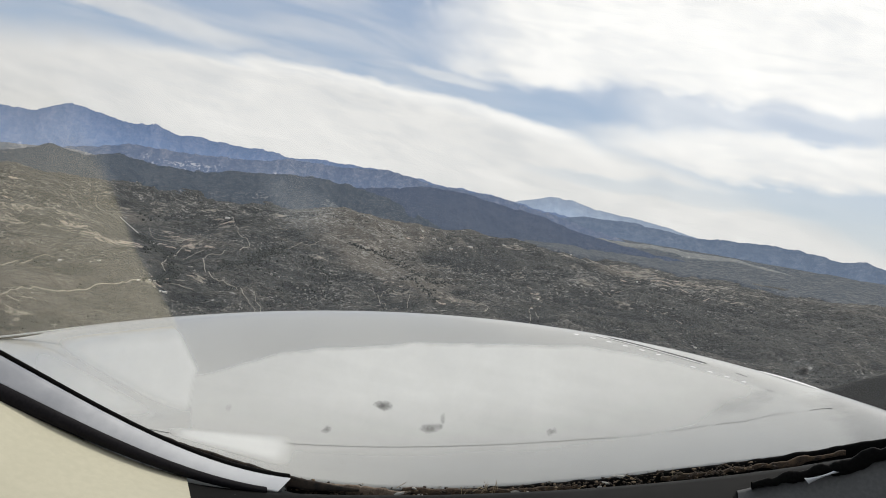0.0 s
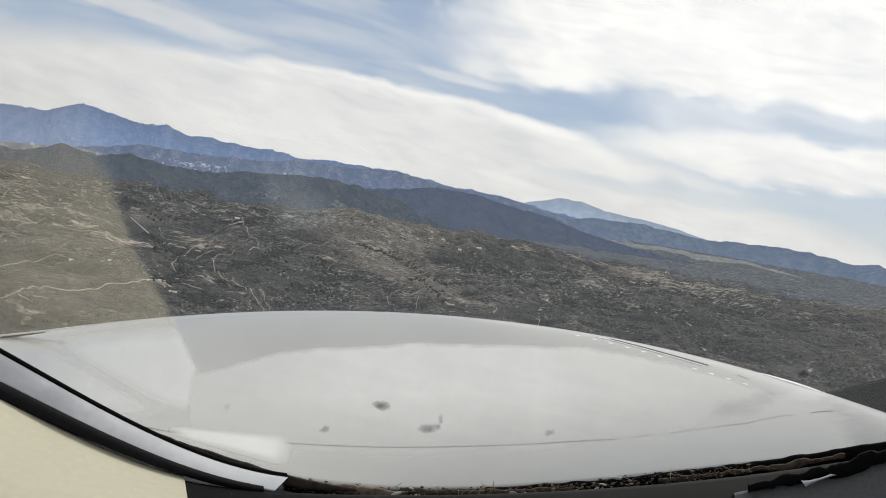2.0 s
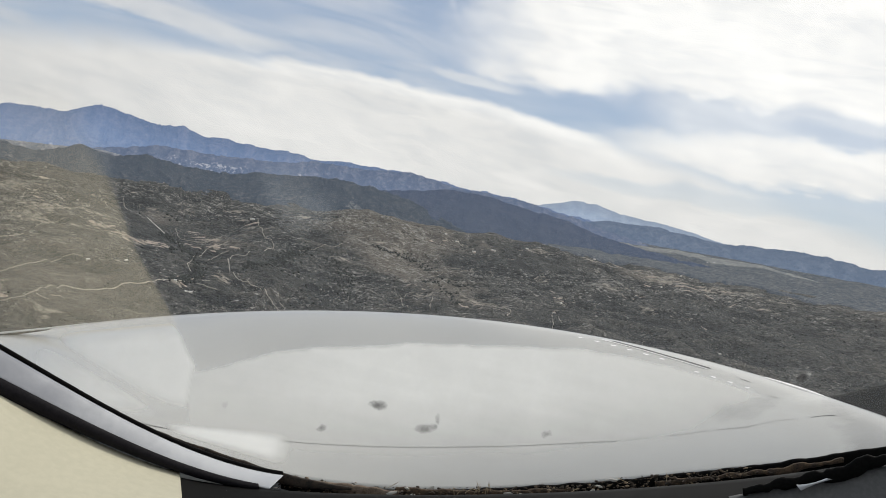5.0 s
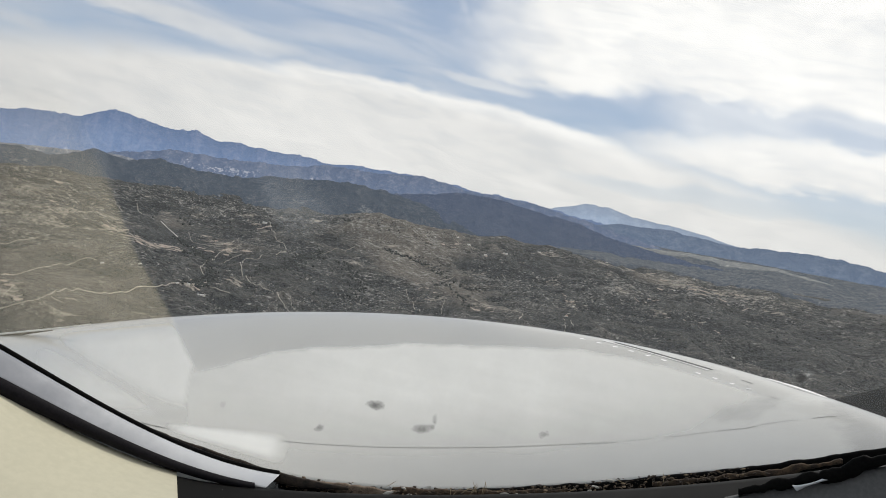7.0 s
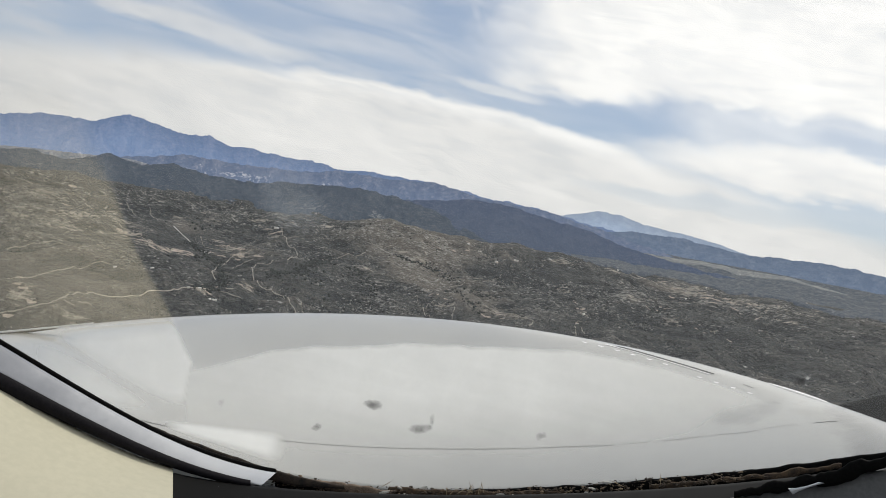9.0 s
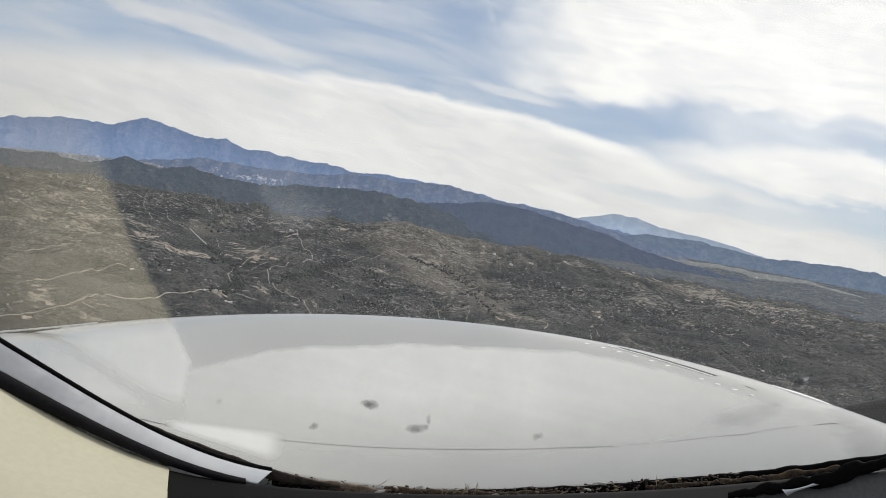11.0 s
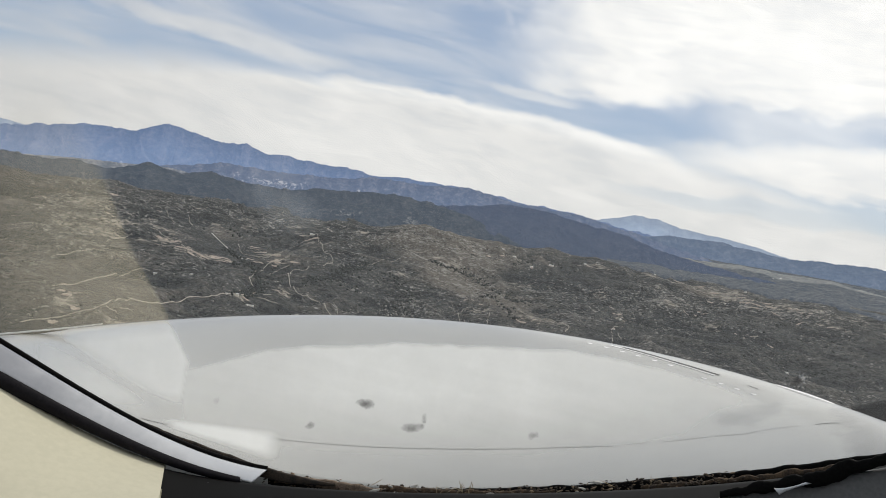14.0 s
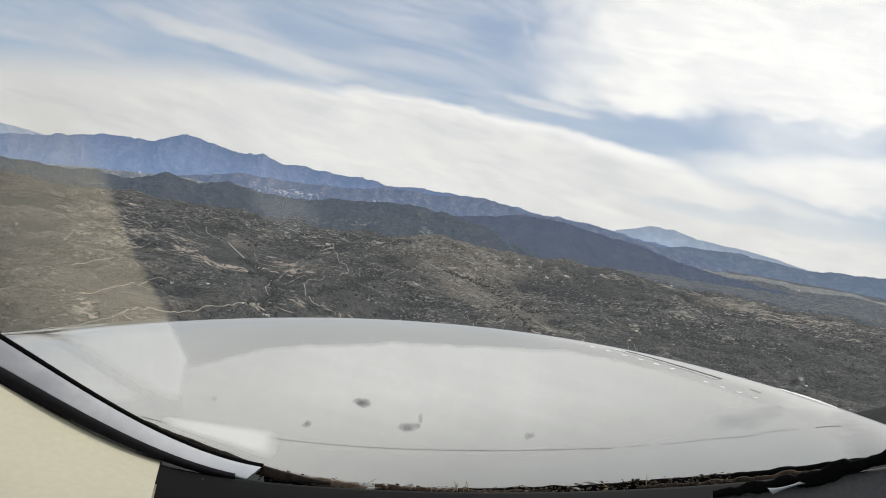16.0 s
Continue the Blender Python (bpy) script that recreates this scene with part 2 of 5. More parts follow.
# ---- land materials ----
def land_material():
    m, t, b = material("chaparral_ground", 0.95)
    p = place_of(t)
    parts = t.nodes.new("ShaderNodeSeparateXYZ")
    t.links.new(p, parts.inputs[0])
    # patterns stretched across the view, so that they look foreshortened from the camera
    view_stretch = vec(t, maths(t, "MULTIPLY", parts.outputs[0], 0.55), parts.outputs[1], parts.outputs[2])
    patchy = grain(t, view_stretch, 0.007, 8.0, 0.62, 0.5)
    lot = grain(t, view_stretch, 0.022, 7.0, 0.66, 0.3)
    stones = grain(t, view_stretch, 0.075, 5.0, 0.66, 0.3)
    clump = grain(t, p, 0.11, 6.0, 0.72)
    fine = grain(t, p, 0.33, 3.0, 0.65)
    dry, bare, soil, gully = attr(t, "dry"), attr(t, "bare"), attr(t, "soil"), attr(t, "gully")
    scrub = mix(t, ramp(t, clump, 0.37, 0.64), (0.0135, 0.0155, 0.016), (0.074, 0.0755, 0.0735))
    grass = mix(t, ramp(t, maths(t, "MULTIPLY_ADD", fine, 0.4, maths(t, "MULTIPLY", clump, 0.6)), 0.36, 0.66), (0.070, 0.063, 0.054), (0.160, 0.146, 0.126))
    # gullies also darkened in colour, so that the relief reads
    grass_share = maths(t, "SUBTRACT", maths(t, "ADD", dry, maths(t, "MULTIPLY", maths(t, "SUBTRACT", patchy, 0.5), 1.1)), maths(t, "MULTIPLY", gully, 0.16))
    grass_share = maths(t, "ADD", grass_share, maths(t, "MULTIPLY", maths(t, "SUBTRACT", clump, 0.5), 0.9))
    col = mix(t, ramp(t, grass_share, 0.0, 0.95), scrub, grass)
    # dense brush: whole hillsides of it; ravine bottoms darkened in colour to bring out relief
    thick = maths(t, "ADD", maths(t, "MULTIPLY", attr(t, "ravine"), 0.55), maths(t, "MULTIPLY", maths(t, "SUBTRACT", grain(t, view_stretch, 0.0048, 6.0, 0.6, 0.8), 0.52), 3.2))
    thick = maths(t, "SUBTRACT", thick, maths(t, "MULTIPLY", dry, 0.7))
    brush = mix(t, ramp(t, clump, 0.36, 0.66), (0.0085, 0.0105, 0.0118), (0.037, 0.041, 0.0435))
    thick = ramp(t, maths(t, "MULTIPLY_ADD", maths(t, "SUBTRACT", clump, 0.5), 0.6, thick), 0.0, 0.55)
    col = mix(t, maths(t, "MULTIPLY", thick, 0.85), col, brush)
    # bare granite showing through in broken streaks and specks
    show = maths(t, "ADD", maths(t, "MULTIPLY_ADD", stones, 0.62, maths(t, "MULTIPLY", lot, 0.38)), maths(t, "MULTIPLY", bare, 0.075))
    rocks = ramp(t, maths(t, "MULTIPLY_ADD", maths(t, "SUBTRACT", fine, 0.5), 0.10, show), 0.60, 0.665)
    col = mix(t, maths(t, "MULTIPLY", rocks, maths(t, "MULTIPLY_ADD", thick, -0.45, 0.85)), col, mix(t, ramp(t, fine, 0.3, 0.7), (0.13, 0.125, 0.115), (0.40, 0.384, 0.355)))
    speck = maths(t, "MULTIPLY", ramp(t, grain(t, view_stretch, 0.14, 2.0, 0.5), 0.595, 0.67), ramp(t, maths(t, "MULTIPLY_ADD", bare, 0.12, maths(t, "MULTIPLY_ADD", lot, 0.6, maths(t, "MULTIPLY", patchy, 0.4))), 0.47, 0.60))
    col = mix(t, maths(t, "MULTIPLY", speck, 0.9), col, mix(t, fine, (0.20, 0.192, 0.178), (0.42, 0.405, 0.38)))
    # turned soil of yards and clearings
    broken = ramp(t, maths(t, "ADD", soil, maths(t, "MULTIPLY", maths(t, "SUBTRACT", stones, 0.5), 2.6)), 0.36, 0.64)
    # stretched further across the view for thin soil streaks
    view_streak = vec(t, maths(t, "MULTIPLY", parts.outputs[0], 0.30), parts.outputs[1], parts.outputs[2])
    broken = maths(t, "MULTIPLY", broken, ramp(t, grain(t, view_streak, 0.12, 4.0, 0.65), 0.40, 0.58, 0.15, 1.0))
    col = mix(t, broken, col, mix(t, fine, (0.195, 0.172, 0.145), (0.41, 0.375, 0.322)))
    sock(t, col, b.inputs["Base Color"])
    sock(t, bump(t, maths(t, "ADD", clump, maths(t, "MULTIPLY", stones, 0.8)), 1.0, 6.0), b.inputs["Normal"])
    b.inputs["Specular IOR Level"].default_value = 0.1
    return m


def range_material(name, dark, light, haze_glow, strength, foot=0.25, speckle=0.5, spur=0.0, relief=1.0, rock=(0.34, 0.32, 0.285)):
    """Scrub and rock of a far range; its haze is painted on as glow, stronger at the foot."""
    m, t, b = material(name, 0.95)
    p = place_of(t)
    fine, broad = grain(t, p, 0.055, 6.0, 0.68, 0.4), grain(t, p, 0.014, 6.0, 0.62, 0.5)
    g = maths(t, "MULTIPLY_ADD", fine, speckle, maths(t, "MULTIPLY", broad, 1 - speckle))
    # spurs lighter and folds darker: relief shading painted into the colour
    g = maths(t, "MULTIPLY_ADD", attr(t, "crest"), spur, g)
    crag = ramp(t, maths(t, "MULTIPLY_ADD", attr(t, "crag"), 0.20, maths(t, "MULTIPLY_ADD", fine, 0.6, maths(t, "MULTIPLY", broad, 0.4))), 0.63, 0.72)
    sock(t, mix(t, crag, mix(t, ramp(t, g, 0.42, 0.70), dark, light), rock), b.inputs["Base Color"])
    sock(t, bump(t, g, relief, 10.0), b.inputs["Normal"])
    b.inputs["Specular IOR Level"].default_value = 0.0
    low = attr(t, "foot_haze")
    sock(t, mix(t, maths(t, "MULTIPLY", low, 0.2), haze_glow, (0.26, 0.33, 0.43)), b.inputs["Emission Color"])
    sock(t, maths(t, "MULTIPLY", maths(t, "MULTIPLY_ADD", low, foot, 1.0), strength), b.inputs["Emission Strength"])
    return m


GROUND = land_material()
# last colour and strength of each range: the haze painted on as glow
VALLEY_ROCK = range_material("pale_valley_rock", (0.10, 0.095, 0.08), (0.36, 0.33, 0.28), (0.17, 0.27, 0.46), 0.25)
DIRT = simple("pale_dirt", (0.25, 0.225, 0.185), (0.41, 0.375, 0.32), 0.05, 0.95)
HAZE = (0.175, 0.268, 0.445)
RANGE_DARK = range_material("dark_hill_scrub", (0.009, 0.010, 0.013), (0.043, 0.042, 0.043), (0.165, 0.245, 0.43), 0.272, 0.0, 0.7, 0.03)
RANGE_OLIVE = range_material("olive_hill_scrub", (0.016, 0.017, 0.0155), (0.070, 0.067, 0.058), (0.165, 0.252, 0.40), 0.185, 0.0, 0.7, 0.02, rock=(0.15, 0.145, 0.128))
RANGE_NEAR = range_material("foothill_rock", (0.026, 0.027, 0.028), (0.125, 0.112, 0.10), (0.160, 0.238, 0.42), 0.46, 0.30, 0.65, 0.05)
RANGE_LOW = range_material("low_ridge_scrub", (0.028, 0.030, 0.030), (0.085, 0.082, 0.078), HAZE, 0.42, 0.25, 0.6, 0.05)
RANGE_FAR = range_material("hazed_mountain_rock", (0.040, 0.040, 0.040), (0.105, 0.092, 0.085), (0.128, 0.222, 0.430), 0.62, 0.42, 0.65, 0.06)
RANGE_PALE = range_material("pale_hazed_mountain_rock", (0.06, 0.06, 0.055), (0.14, 0.14, 0.125), (0.30, 0.385, 0.53), 0.70, 0.6, 0.3, 0.05)

# ---- ground: one sheet to the horizon ----
front = np.linspace(-46, 46, 1050)
rest = np.linspace(46, 314, 120)[1:-1]
azs = np.concatenate([front, rest])
rr = np.concatenate([[0.05, 200, 500, 800], np.geomspace(1000, 4900, 430)])
AZ, R = np.meshgrid(azs, rr)
G = on_land(AZ, R)
ground_me = grid_mesh("ground", G, AZ.shape, GROUND, wrap=True)
gx, gy = G[..., 0], G[..., 1]
dry = 0.12 - 0.15 * spot(AZ, R, 20, 3200, 10, 500) + 0.35 * spot(AZ, R, -27, 1700, 6, 420) + 1.05 * spot(AZ, R, -2.5, 3120, 5.0, 420) + 0.45 * spot(AZ, R, 3.6, 2430, 1.8, 230) + 0.25 * spot(AZ, R, -0.5, 2800, 3.0, 200) + 0.65 * spot(AZ, R, -19.0, 2900, 1.5, 150)
dry += 1.0 * spot(AZ, R, 20, 4270, 8, 120) + 0.05 * spot(AZ, R, -20, 3400, 8, 250) + 0.5 * (fbm(gx / 300, gy / 300, 4, 41) - 0.5)
dry -= 0.30 * spot(AZ, R, -10.5, 2650, 2.2, 260) + 0.45 * spot(AZ, R, 8.8, 2880, 3.4, 330) + 0.30 * spot(AZ, R, -6.5, 2200, 3.0, 260) + 0.2 * spot(AZ, R, 16, 2700, 6, 500) + 0.25 * spot(AZ, R, -20.5, 2200, 2.5, 200)
bare = 0.05 + 1.5 * (fbm(gx / 170, gy / 170, 4, 51) - 0.5) + 0.35 * spot(AZ, R, -4, 2900, 8, 450) + 0.2 * spot(AZ, R, -18, 3450, 9, 250)
# crests coloured paler and hollows darker, standing in for weak relief shading
ridge_part = G[..., 2] - 0.25 * sum(np.roll(G[..., 2], k, 0) + np.roll(G[..., 2], k, 1) for k in (-14, 14))
gully = sum(np.clip((0.25 * sum(np.roll(G[..., 2], j, 0) + np.roll(G[..., 2], j, 1) for j in (-k, k)) - G[..., 2]) / d, -1, 1) for k, d in ((2, 1.0), (5, 4.0))) / 2
bare += np.clip(ridge_part / 60, -0.2, 0.2)
dry += np.clip(ridge_part / 110, -0.12, 0.12)
bare += 0.6 * spot(AZ, R, -26, 2900, 6, 380) + 0.2 * spot(AZ, R, -15, 3250, 5, 200)
bare += 0.7 * spot(AZ, R, -10, 3350, 4, 120) + 0.5 * spot(AZ, R, -18, 3300, 4, 120) + 0.5 * spot(AZ, R, -27, 3000, 4, 250) + 0.8 * spot(AZ, R, 2, 2650, 6, 250) + 0.8 * spot(AZ, R, 14, 3000, 5, 300) + 0.7 * spot(AZ, R, 20, 3300, 8, 400)
bare -= 0.15 * spot(AZ, R, -24, 1750, 7, 300) + 0.5 * spot(AZ, R, 22, 2500, 8, 500)
# dark slopes, and a shaded hollow put into the ground colour
dry -= 0.9 * spot(AZ, R, 4.5, 2930, 3.2, 130) + 0.6 * spot(AZ, R, 8.0, 2850, 2.0, 200) + 0.7 * spot(AZ, R, -9.5, 2580, 1.6, 140) + 0.5 * spot(AZ, R, 16.0, 2600, 5, 260)
dry += 1.3 * spot(AZ, R, 16.6, 3385, 1.8, 45) + 0.9 * spot(AZ, R, 14.1, 2905, 0.7, 40) + 0.7 * spot(AZ, R, -1.5, 2720, 2.2, 120) + 0.8 * spot(AZ, R, 2.2, 2500, 1.4, 120)
bare += 0.7 * spot(AZ, R, -2, 3150, 5, 260) + 0.5 * spot(AZ, R, -5, 2300, 3, 260) + 0.9 * spot(AZ, R, 8.9, 2890, 0.9, 60) + 0.9 * spot(AZ, R, 19.8, 2740, 1.0, 130) + 0.8 * spot(AZ, R, 20.8, 3250, 2.0, 60) - 0.7 * spot(AZ, R, 4.0, 2950, 2.6, 110)
soil = 0.0 * R
# cleared ground: azimuth, distance, half-width in degrees, half-depth in metres
cleared_near = [(-22.73, 2566, 1.2, 55), (-21.4, 2392, 1.2, 40), (-20.04, 2364, 0.9, 35), (-15.7, 2554, 0.9, 50), (-14.84, 2488, 0.8, 35), (0.53, 2328, 1.2, 40),
    (4.8, 2318, 1.7, 45), (6.31, 2266, 0.8, 35), (14.9, 3480, 1.7, 40), (13.88, 2936, 0.7, 40), (-28.54, 1586, 1.1, 45), (-25.32, 1500, 1.2, 25),
    (12.35, 3462, 0.9, 40), (18.93, 4016, 1.6, 60), (16.9, 2694, 0.8, 60), (-27.15, 2590, 1.6, 60)]
cleared_far = [(9.03, 2916, 0.6, 60), (-14.08, 2018, 0.6, 40), (21.99, 3892, 1.5, 60), (2.32, 3246, 0.9, 35), (-17.37, 1898, 1.0, 20), (10.61, 2612, 0.5, 50),
    (17.27, 3360, 1.4, 40), (8.2, 3364, 1.3, 40), (24.86, 3134, 0.7, 35), (-9.58, 3236, 1.2, 45), (-28.37, 3094, 1.4, 50), (-5.78, 2622, 0.8, 40),
    (-1.73, 2958, 1.0, 40), (-3.5, 2968, 0.7, 30), (-14.04, 3228, 1.0, 40), (-29.48, 2616, 1.0, 40)]
for ca, cr, wa, wr in cleared_near + cleared_far:
    soil = np.maximum(soil, 0.68 * spot(AZ, R, ca, cr, wa, wr))
dry -= 0.6 * spot(AZ, R, -17, 3450, 9, 480) + 0.5 * spot(AZ, R, -8, 3600, 6, 300)
# streaks of small clearings and farm lots
lots = fbm(gx / 120, gy / 120, 4, 71)
where = 0.6 * spot(AZ, R, 21, 3500, 7, 350) + spot(AZ, R, -27, 2700, 6, 500) + 0.8 * spot(AZ, R, -15, 3050, 6, 350) + 0.5 * spot(AZ, R, 15, 3350, 8, 350) + 0.7 * spot(AZ, R, 6, 2850, 6, 250) + 0.5 * spot(AZ, R, -3, 3000, 5, 350)
soil = np.maximum(soil, np.clip((lots - 0.60) * 6, 0, 0.75) * np.clip(where, 0, 1))
add_attr(ground_me, "soil", soil)
add_attr(ground_me, "dry", dry)
add_attr(ground_me, "bare", bare)
add_attr(ground_me, "gully", gully)
ravine = (0.25 * sum(np.roll(G[..., 2], j, 0) for j in (-16, 16)) + 0.25 * sum(np.roll(G[..., 2], j, 1) for j in (-22, 22)) - G[..., 2]) / 9.0
add_attr(ground_me, "ravine", np.clip(ravine, -0.6, 1.0))
ground = tagged(new("ground", ground_me), "dry chaparral country of dark scrub, boulders and bare soil", "ground", kind="structure")


# ---- ranges of hills behind it ----
def ridge(name, crest, r0, depth, foot, rough_m, seed, mat, label, crags=()):
    """A range whose skyline runs through crest, pairs of azimuth and elevation in degrees."""
    c = np.array(crest, float)
    a = np.arange(c[0, 0], c[-1, 0], 0.05)
    e = np.interp(a, c[:, 0], c[:, 1])
    k = np.hanning(9)
    e = np.convolve(np.pad(e, 4, "edge"), k / k.sum(), "valid")
    u = np.concatenate([np.linspace(0, 1, 46), np.linspace(1.06, 1.8, 10)])
    A, U = np.meshgrid(a, u)
    r = np.minimum(r0 - depth * (1 - U), 4960)
    x, y = r * np.sin(np.radians(A)), r * np.cos(np.radians(A))
    zc = EYE_Z + r0 * np.tan(np.radians(e))[None, :]
    zc = zc + rough_m * (0.40 * (fbm(A * 1.3, A * 0, 3, seed + 9) - 0.5) + (0.26 * (fbm(A * 2.7, A * 0, 4, seed + 5) - 0.5) + 0.20 * (fbm(A * 9.0, A * 0, 2, seed + 6) - 0.5) * np.clip(3 * fbm(A * 0.9, A * 0, 2, seed + 7) - 0.9, 0, 1)) * np.clip(U, 0, 1) ** 9)
    z0 = foot - 110
    rise = np.where(U <= 1, np.clip(U, 0, 1) ** 0.85, 1 - (U - 1) ** 2 * 1.2)
    spur = 1.3 * (fbm(A * 0.55 + 1.6 * fbm(A * 0.4, U * 2.5, 3, seed + 3), U * 2.2, 4, seed, True) - 0.62)
    z = z0 + (zc - z0) * rise + rough_m * spur * np.clip(4 * U * (1 - U), 0, 1)
    z = np.where(U <= 1, np.minimum(z, zc), z)
    me = grid_mesh(name, np.stack([x, y, z], -1), A.shape, mat)
    add_attr(me, "foot_haze", np.clip((zc - z) / (0.03 * r0), 0, 1))
    # bend of the slope, which drives the painted relief shading
    add_attr(me, "crest", np.clip((z - 0.5 * (np.roll(z, 10, 1) + np.roll(z, -10, 1))) / (0.10 * rough_m), -1, 1))
    bare_rock = -1.0 + 0.0 * A
    for ca, cu, wa, wu in crags:
        bare_rock += 1.45 * np.exp(-((A - ca) / wa) ** 2 - ((U - cu) / wu) ** 2)
    add_attr(me, "crag", np.clip(bare_rock, -1, 1))
    return tagged(new(name, me), label, "mountain", kind="structure")


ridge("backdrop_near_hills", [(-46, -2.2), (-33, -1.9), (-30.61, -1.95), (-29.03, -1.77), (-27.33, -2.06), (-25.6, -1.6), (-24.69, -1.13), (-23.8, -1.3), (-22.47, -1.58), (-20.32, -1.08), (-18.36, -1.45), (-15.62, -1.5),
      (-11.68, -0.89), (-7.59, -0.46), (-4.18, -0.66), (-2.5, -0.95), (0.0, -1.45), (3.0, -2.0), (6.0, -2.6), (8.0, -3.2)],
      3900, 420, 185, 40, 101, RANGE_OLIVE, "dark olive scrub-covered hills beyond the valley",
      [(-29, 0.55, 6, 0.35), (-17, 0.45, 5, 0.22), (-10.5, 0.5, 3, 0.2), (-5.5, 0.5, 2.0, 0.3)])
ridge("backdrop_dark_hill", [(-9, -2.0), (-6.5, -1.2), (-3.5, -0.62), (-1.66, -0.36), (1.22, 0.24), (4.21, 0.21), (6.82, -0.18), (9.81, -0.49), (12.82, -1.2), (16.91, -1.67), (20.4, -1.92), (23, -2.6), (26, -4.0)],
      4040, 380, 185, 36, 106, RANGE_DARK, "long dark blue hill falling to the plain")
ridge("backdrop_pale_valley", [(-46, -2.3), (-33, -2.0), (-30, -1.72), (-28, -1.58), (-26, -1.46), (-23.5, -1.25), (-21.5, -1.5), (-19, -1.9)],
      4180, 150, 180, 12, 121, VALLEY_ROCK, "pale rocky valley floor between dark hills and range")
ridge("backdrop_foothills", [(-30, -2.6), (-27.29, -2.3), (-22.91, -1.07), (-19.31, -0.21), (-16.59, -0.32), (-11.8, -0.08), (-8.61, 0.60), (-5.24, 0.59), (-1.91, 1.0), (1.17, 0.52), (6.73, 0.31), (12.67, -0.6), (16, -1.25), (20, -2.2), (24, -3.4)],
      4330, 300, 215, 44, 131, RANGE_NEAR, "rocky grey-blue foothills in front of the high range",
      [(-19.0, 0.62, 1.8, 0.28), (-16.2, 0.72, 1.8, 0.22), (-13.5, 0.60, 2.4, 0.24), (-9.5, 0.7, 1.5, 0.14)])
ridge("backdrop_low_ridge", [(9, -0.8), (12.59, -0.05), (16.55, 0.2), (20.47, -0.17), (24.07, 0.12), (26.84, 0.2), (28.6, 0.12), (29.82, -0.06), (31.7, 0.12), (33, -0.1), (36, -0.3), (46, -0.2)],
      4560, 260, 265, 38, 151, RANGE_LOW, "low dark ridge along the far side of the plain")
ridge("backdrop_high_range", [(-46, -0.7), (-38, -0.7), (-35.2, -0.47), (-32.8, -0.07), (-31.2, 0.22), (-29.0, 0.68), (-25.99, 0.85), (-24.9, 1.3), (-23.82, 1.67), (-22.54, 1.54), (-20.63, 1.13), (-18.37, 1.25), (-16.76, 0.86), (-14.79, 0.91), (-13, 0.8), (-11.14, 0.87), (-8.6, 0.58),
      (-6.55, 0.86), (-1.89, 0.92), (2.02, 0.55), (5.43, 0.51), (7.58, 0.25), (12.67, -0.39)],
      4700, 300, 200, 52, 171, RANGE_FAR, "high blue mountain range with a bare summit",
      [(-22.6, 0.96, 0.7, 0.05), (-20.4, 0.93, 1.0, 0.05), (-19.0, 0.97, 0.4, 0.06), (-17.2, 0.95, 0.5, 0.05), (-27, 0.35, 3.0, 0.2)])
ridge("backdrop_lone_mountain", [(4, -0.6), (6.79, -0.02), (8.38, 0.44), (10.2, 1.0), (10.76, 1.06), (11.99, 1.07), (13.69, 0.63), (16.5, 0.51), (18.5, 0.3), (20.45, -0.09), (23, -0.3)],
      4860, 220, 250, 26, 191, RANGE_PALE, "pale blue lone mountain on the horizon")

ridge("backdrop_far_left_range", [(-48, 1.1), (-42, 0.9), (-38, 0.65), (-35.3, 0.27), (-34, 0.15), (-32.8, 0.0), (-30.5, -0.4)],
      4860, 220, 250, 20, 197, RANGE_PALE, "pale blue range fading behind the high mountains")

# the far plain under the low ridge: sheets laid over the ground to carry painted haze
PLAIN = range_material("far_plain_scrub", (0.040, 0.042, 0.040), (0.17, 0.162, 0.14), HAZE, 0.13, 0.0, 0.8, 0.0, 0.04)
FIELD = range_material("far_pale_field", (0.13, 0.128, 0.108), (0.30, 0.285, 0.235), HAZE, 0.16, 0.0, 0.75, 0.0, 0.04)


def far_sheet(name, a0, a1, near, depth, ragged, lift, seed, mat, label):
    a = np.linspace(a0, a1, 500)
    start = near + ragged * (fbm(a * 0.55, a * 0, 4, seed) - 0.5)
    end = np.minimum(start + depth + ragged * (fbm(a * 0.4, a * 0 + 5, 3, seed + 3) - 0.5), 4900)
    end = start + (end - start) * np.clip(np.sin(np.linspace(0, math.pi, 500)) * 3, 0.02, 1) if depth < 500 else end
    u = np.linspace(0, 1, 60)
    A, U = np.meshgrid(a, u)
    pts = on_land(A, start + (end - start) * U, lift)
    for axis in (0, 1, 0, 1):
        pts[..., 2] = sum(np.roll(pts[..., 2], j, axis) for j in (-2, -1, 0, 1, 2)) / 5 if axis else np.stack([pts[max(i - 4, 0):i + 5, :, 2].mean(0) for i in range(60)])
    pts[0, :, 2] -= lift + 12
    return tagged(new(name, grid_mesh(name, pts, A.shape, mat)), label, "plain", kind="structure")


far_sheet("hazed_far_plain", 9.0, 46.0, 3620, 1400, 300, 4.0, 211, PLAIN, "hazy scrub plain at the foot of the ridge")
far_sheet("hazed_pale_field", 12.5, 27.5, 4215, 110, 230, 6.5, 221, FIELD, "pale dry fields on the far plain")

# ---- aircraft nose ----
airplane = new("airplane")
airplane.matrix_world = MOUNT
tagged(airplane, "white single-engine light aircraft nose seen through its smudged windshield", "airplane")

RIM_X = (0.0003, 0.8709, -0.0554, -0.2049, 0.0028, 0.0048)
RIM_Y = (1.5064, -0.0892, -0.3481, -0.0090, 0.0041, 0.0069)
RIM_Z = (-0.1358, -0.0635, -0.0874, 0.0138, 0.0346, 0.0009)
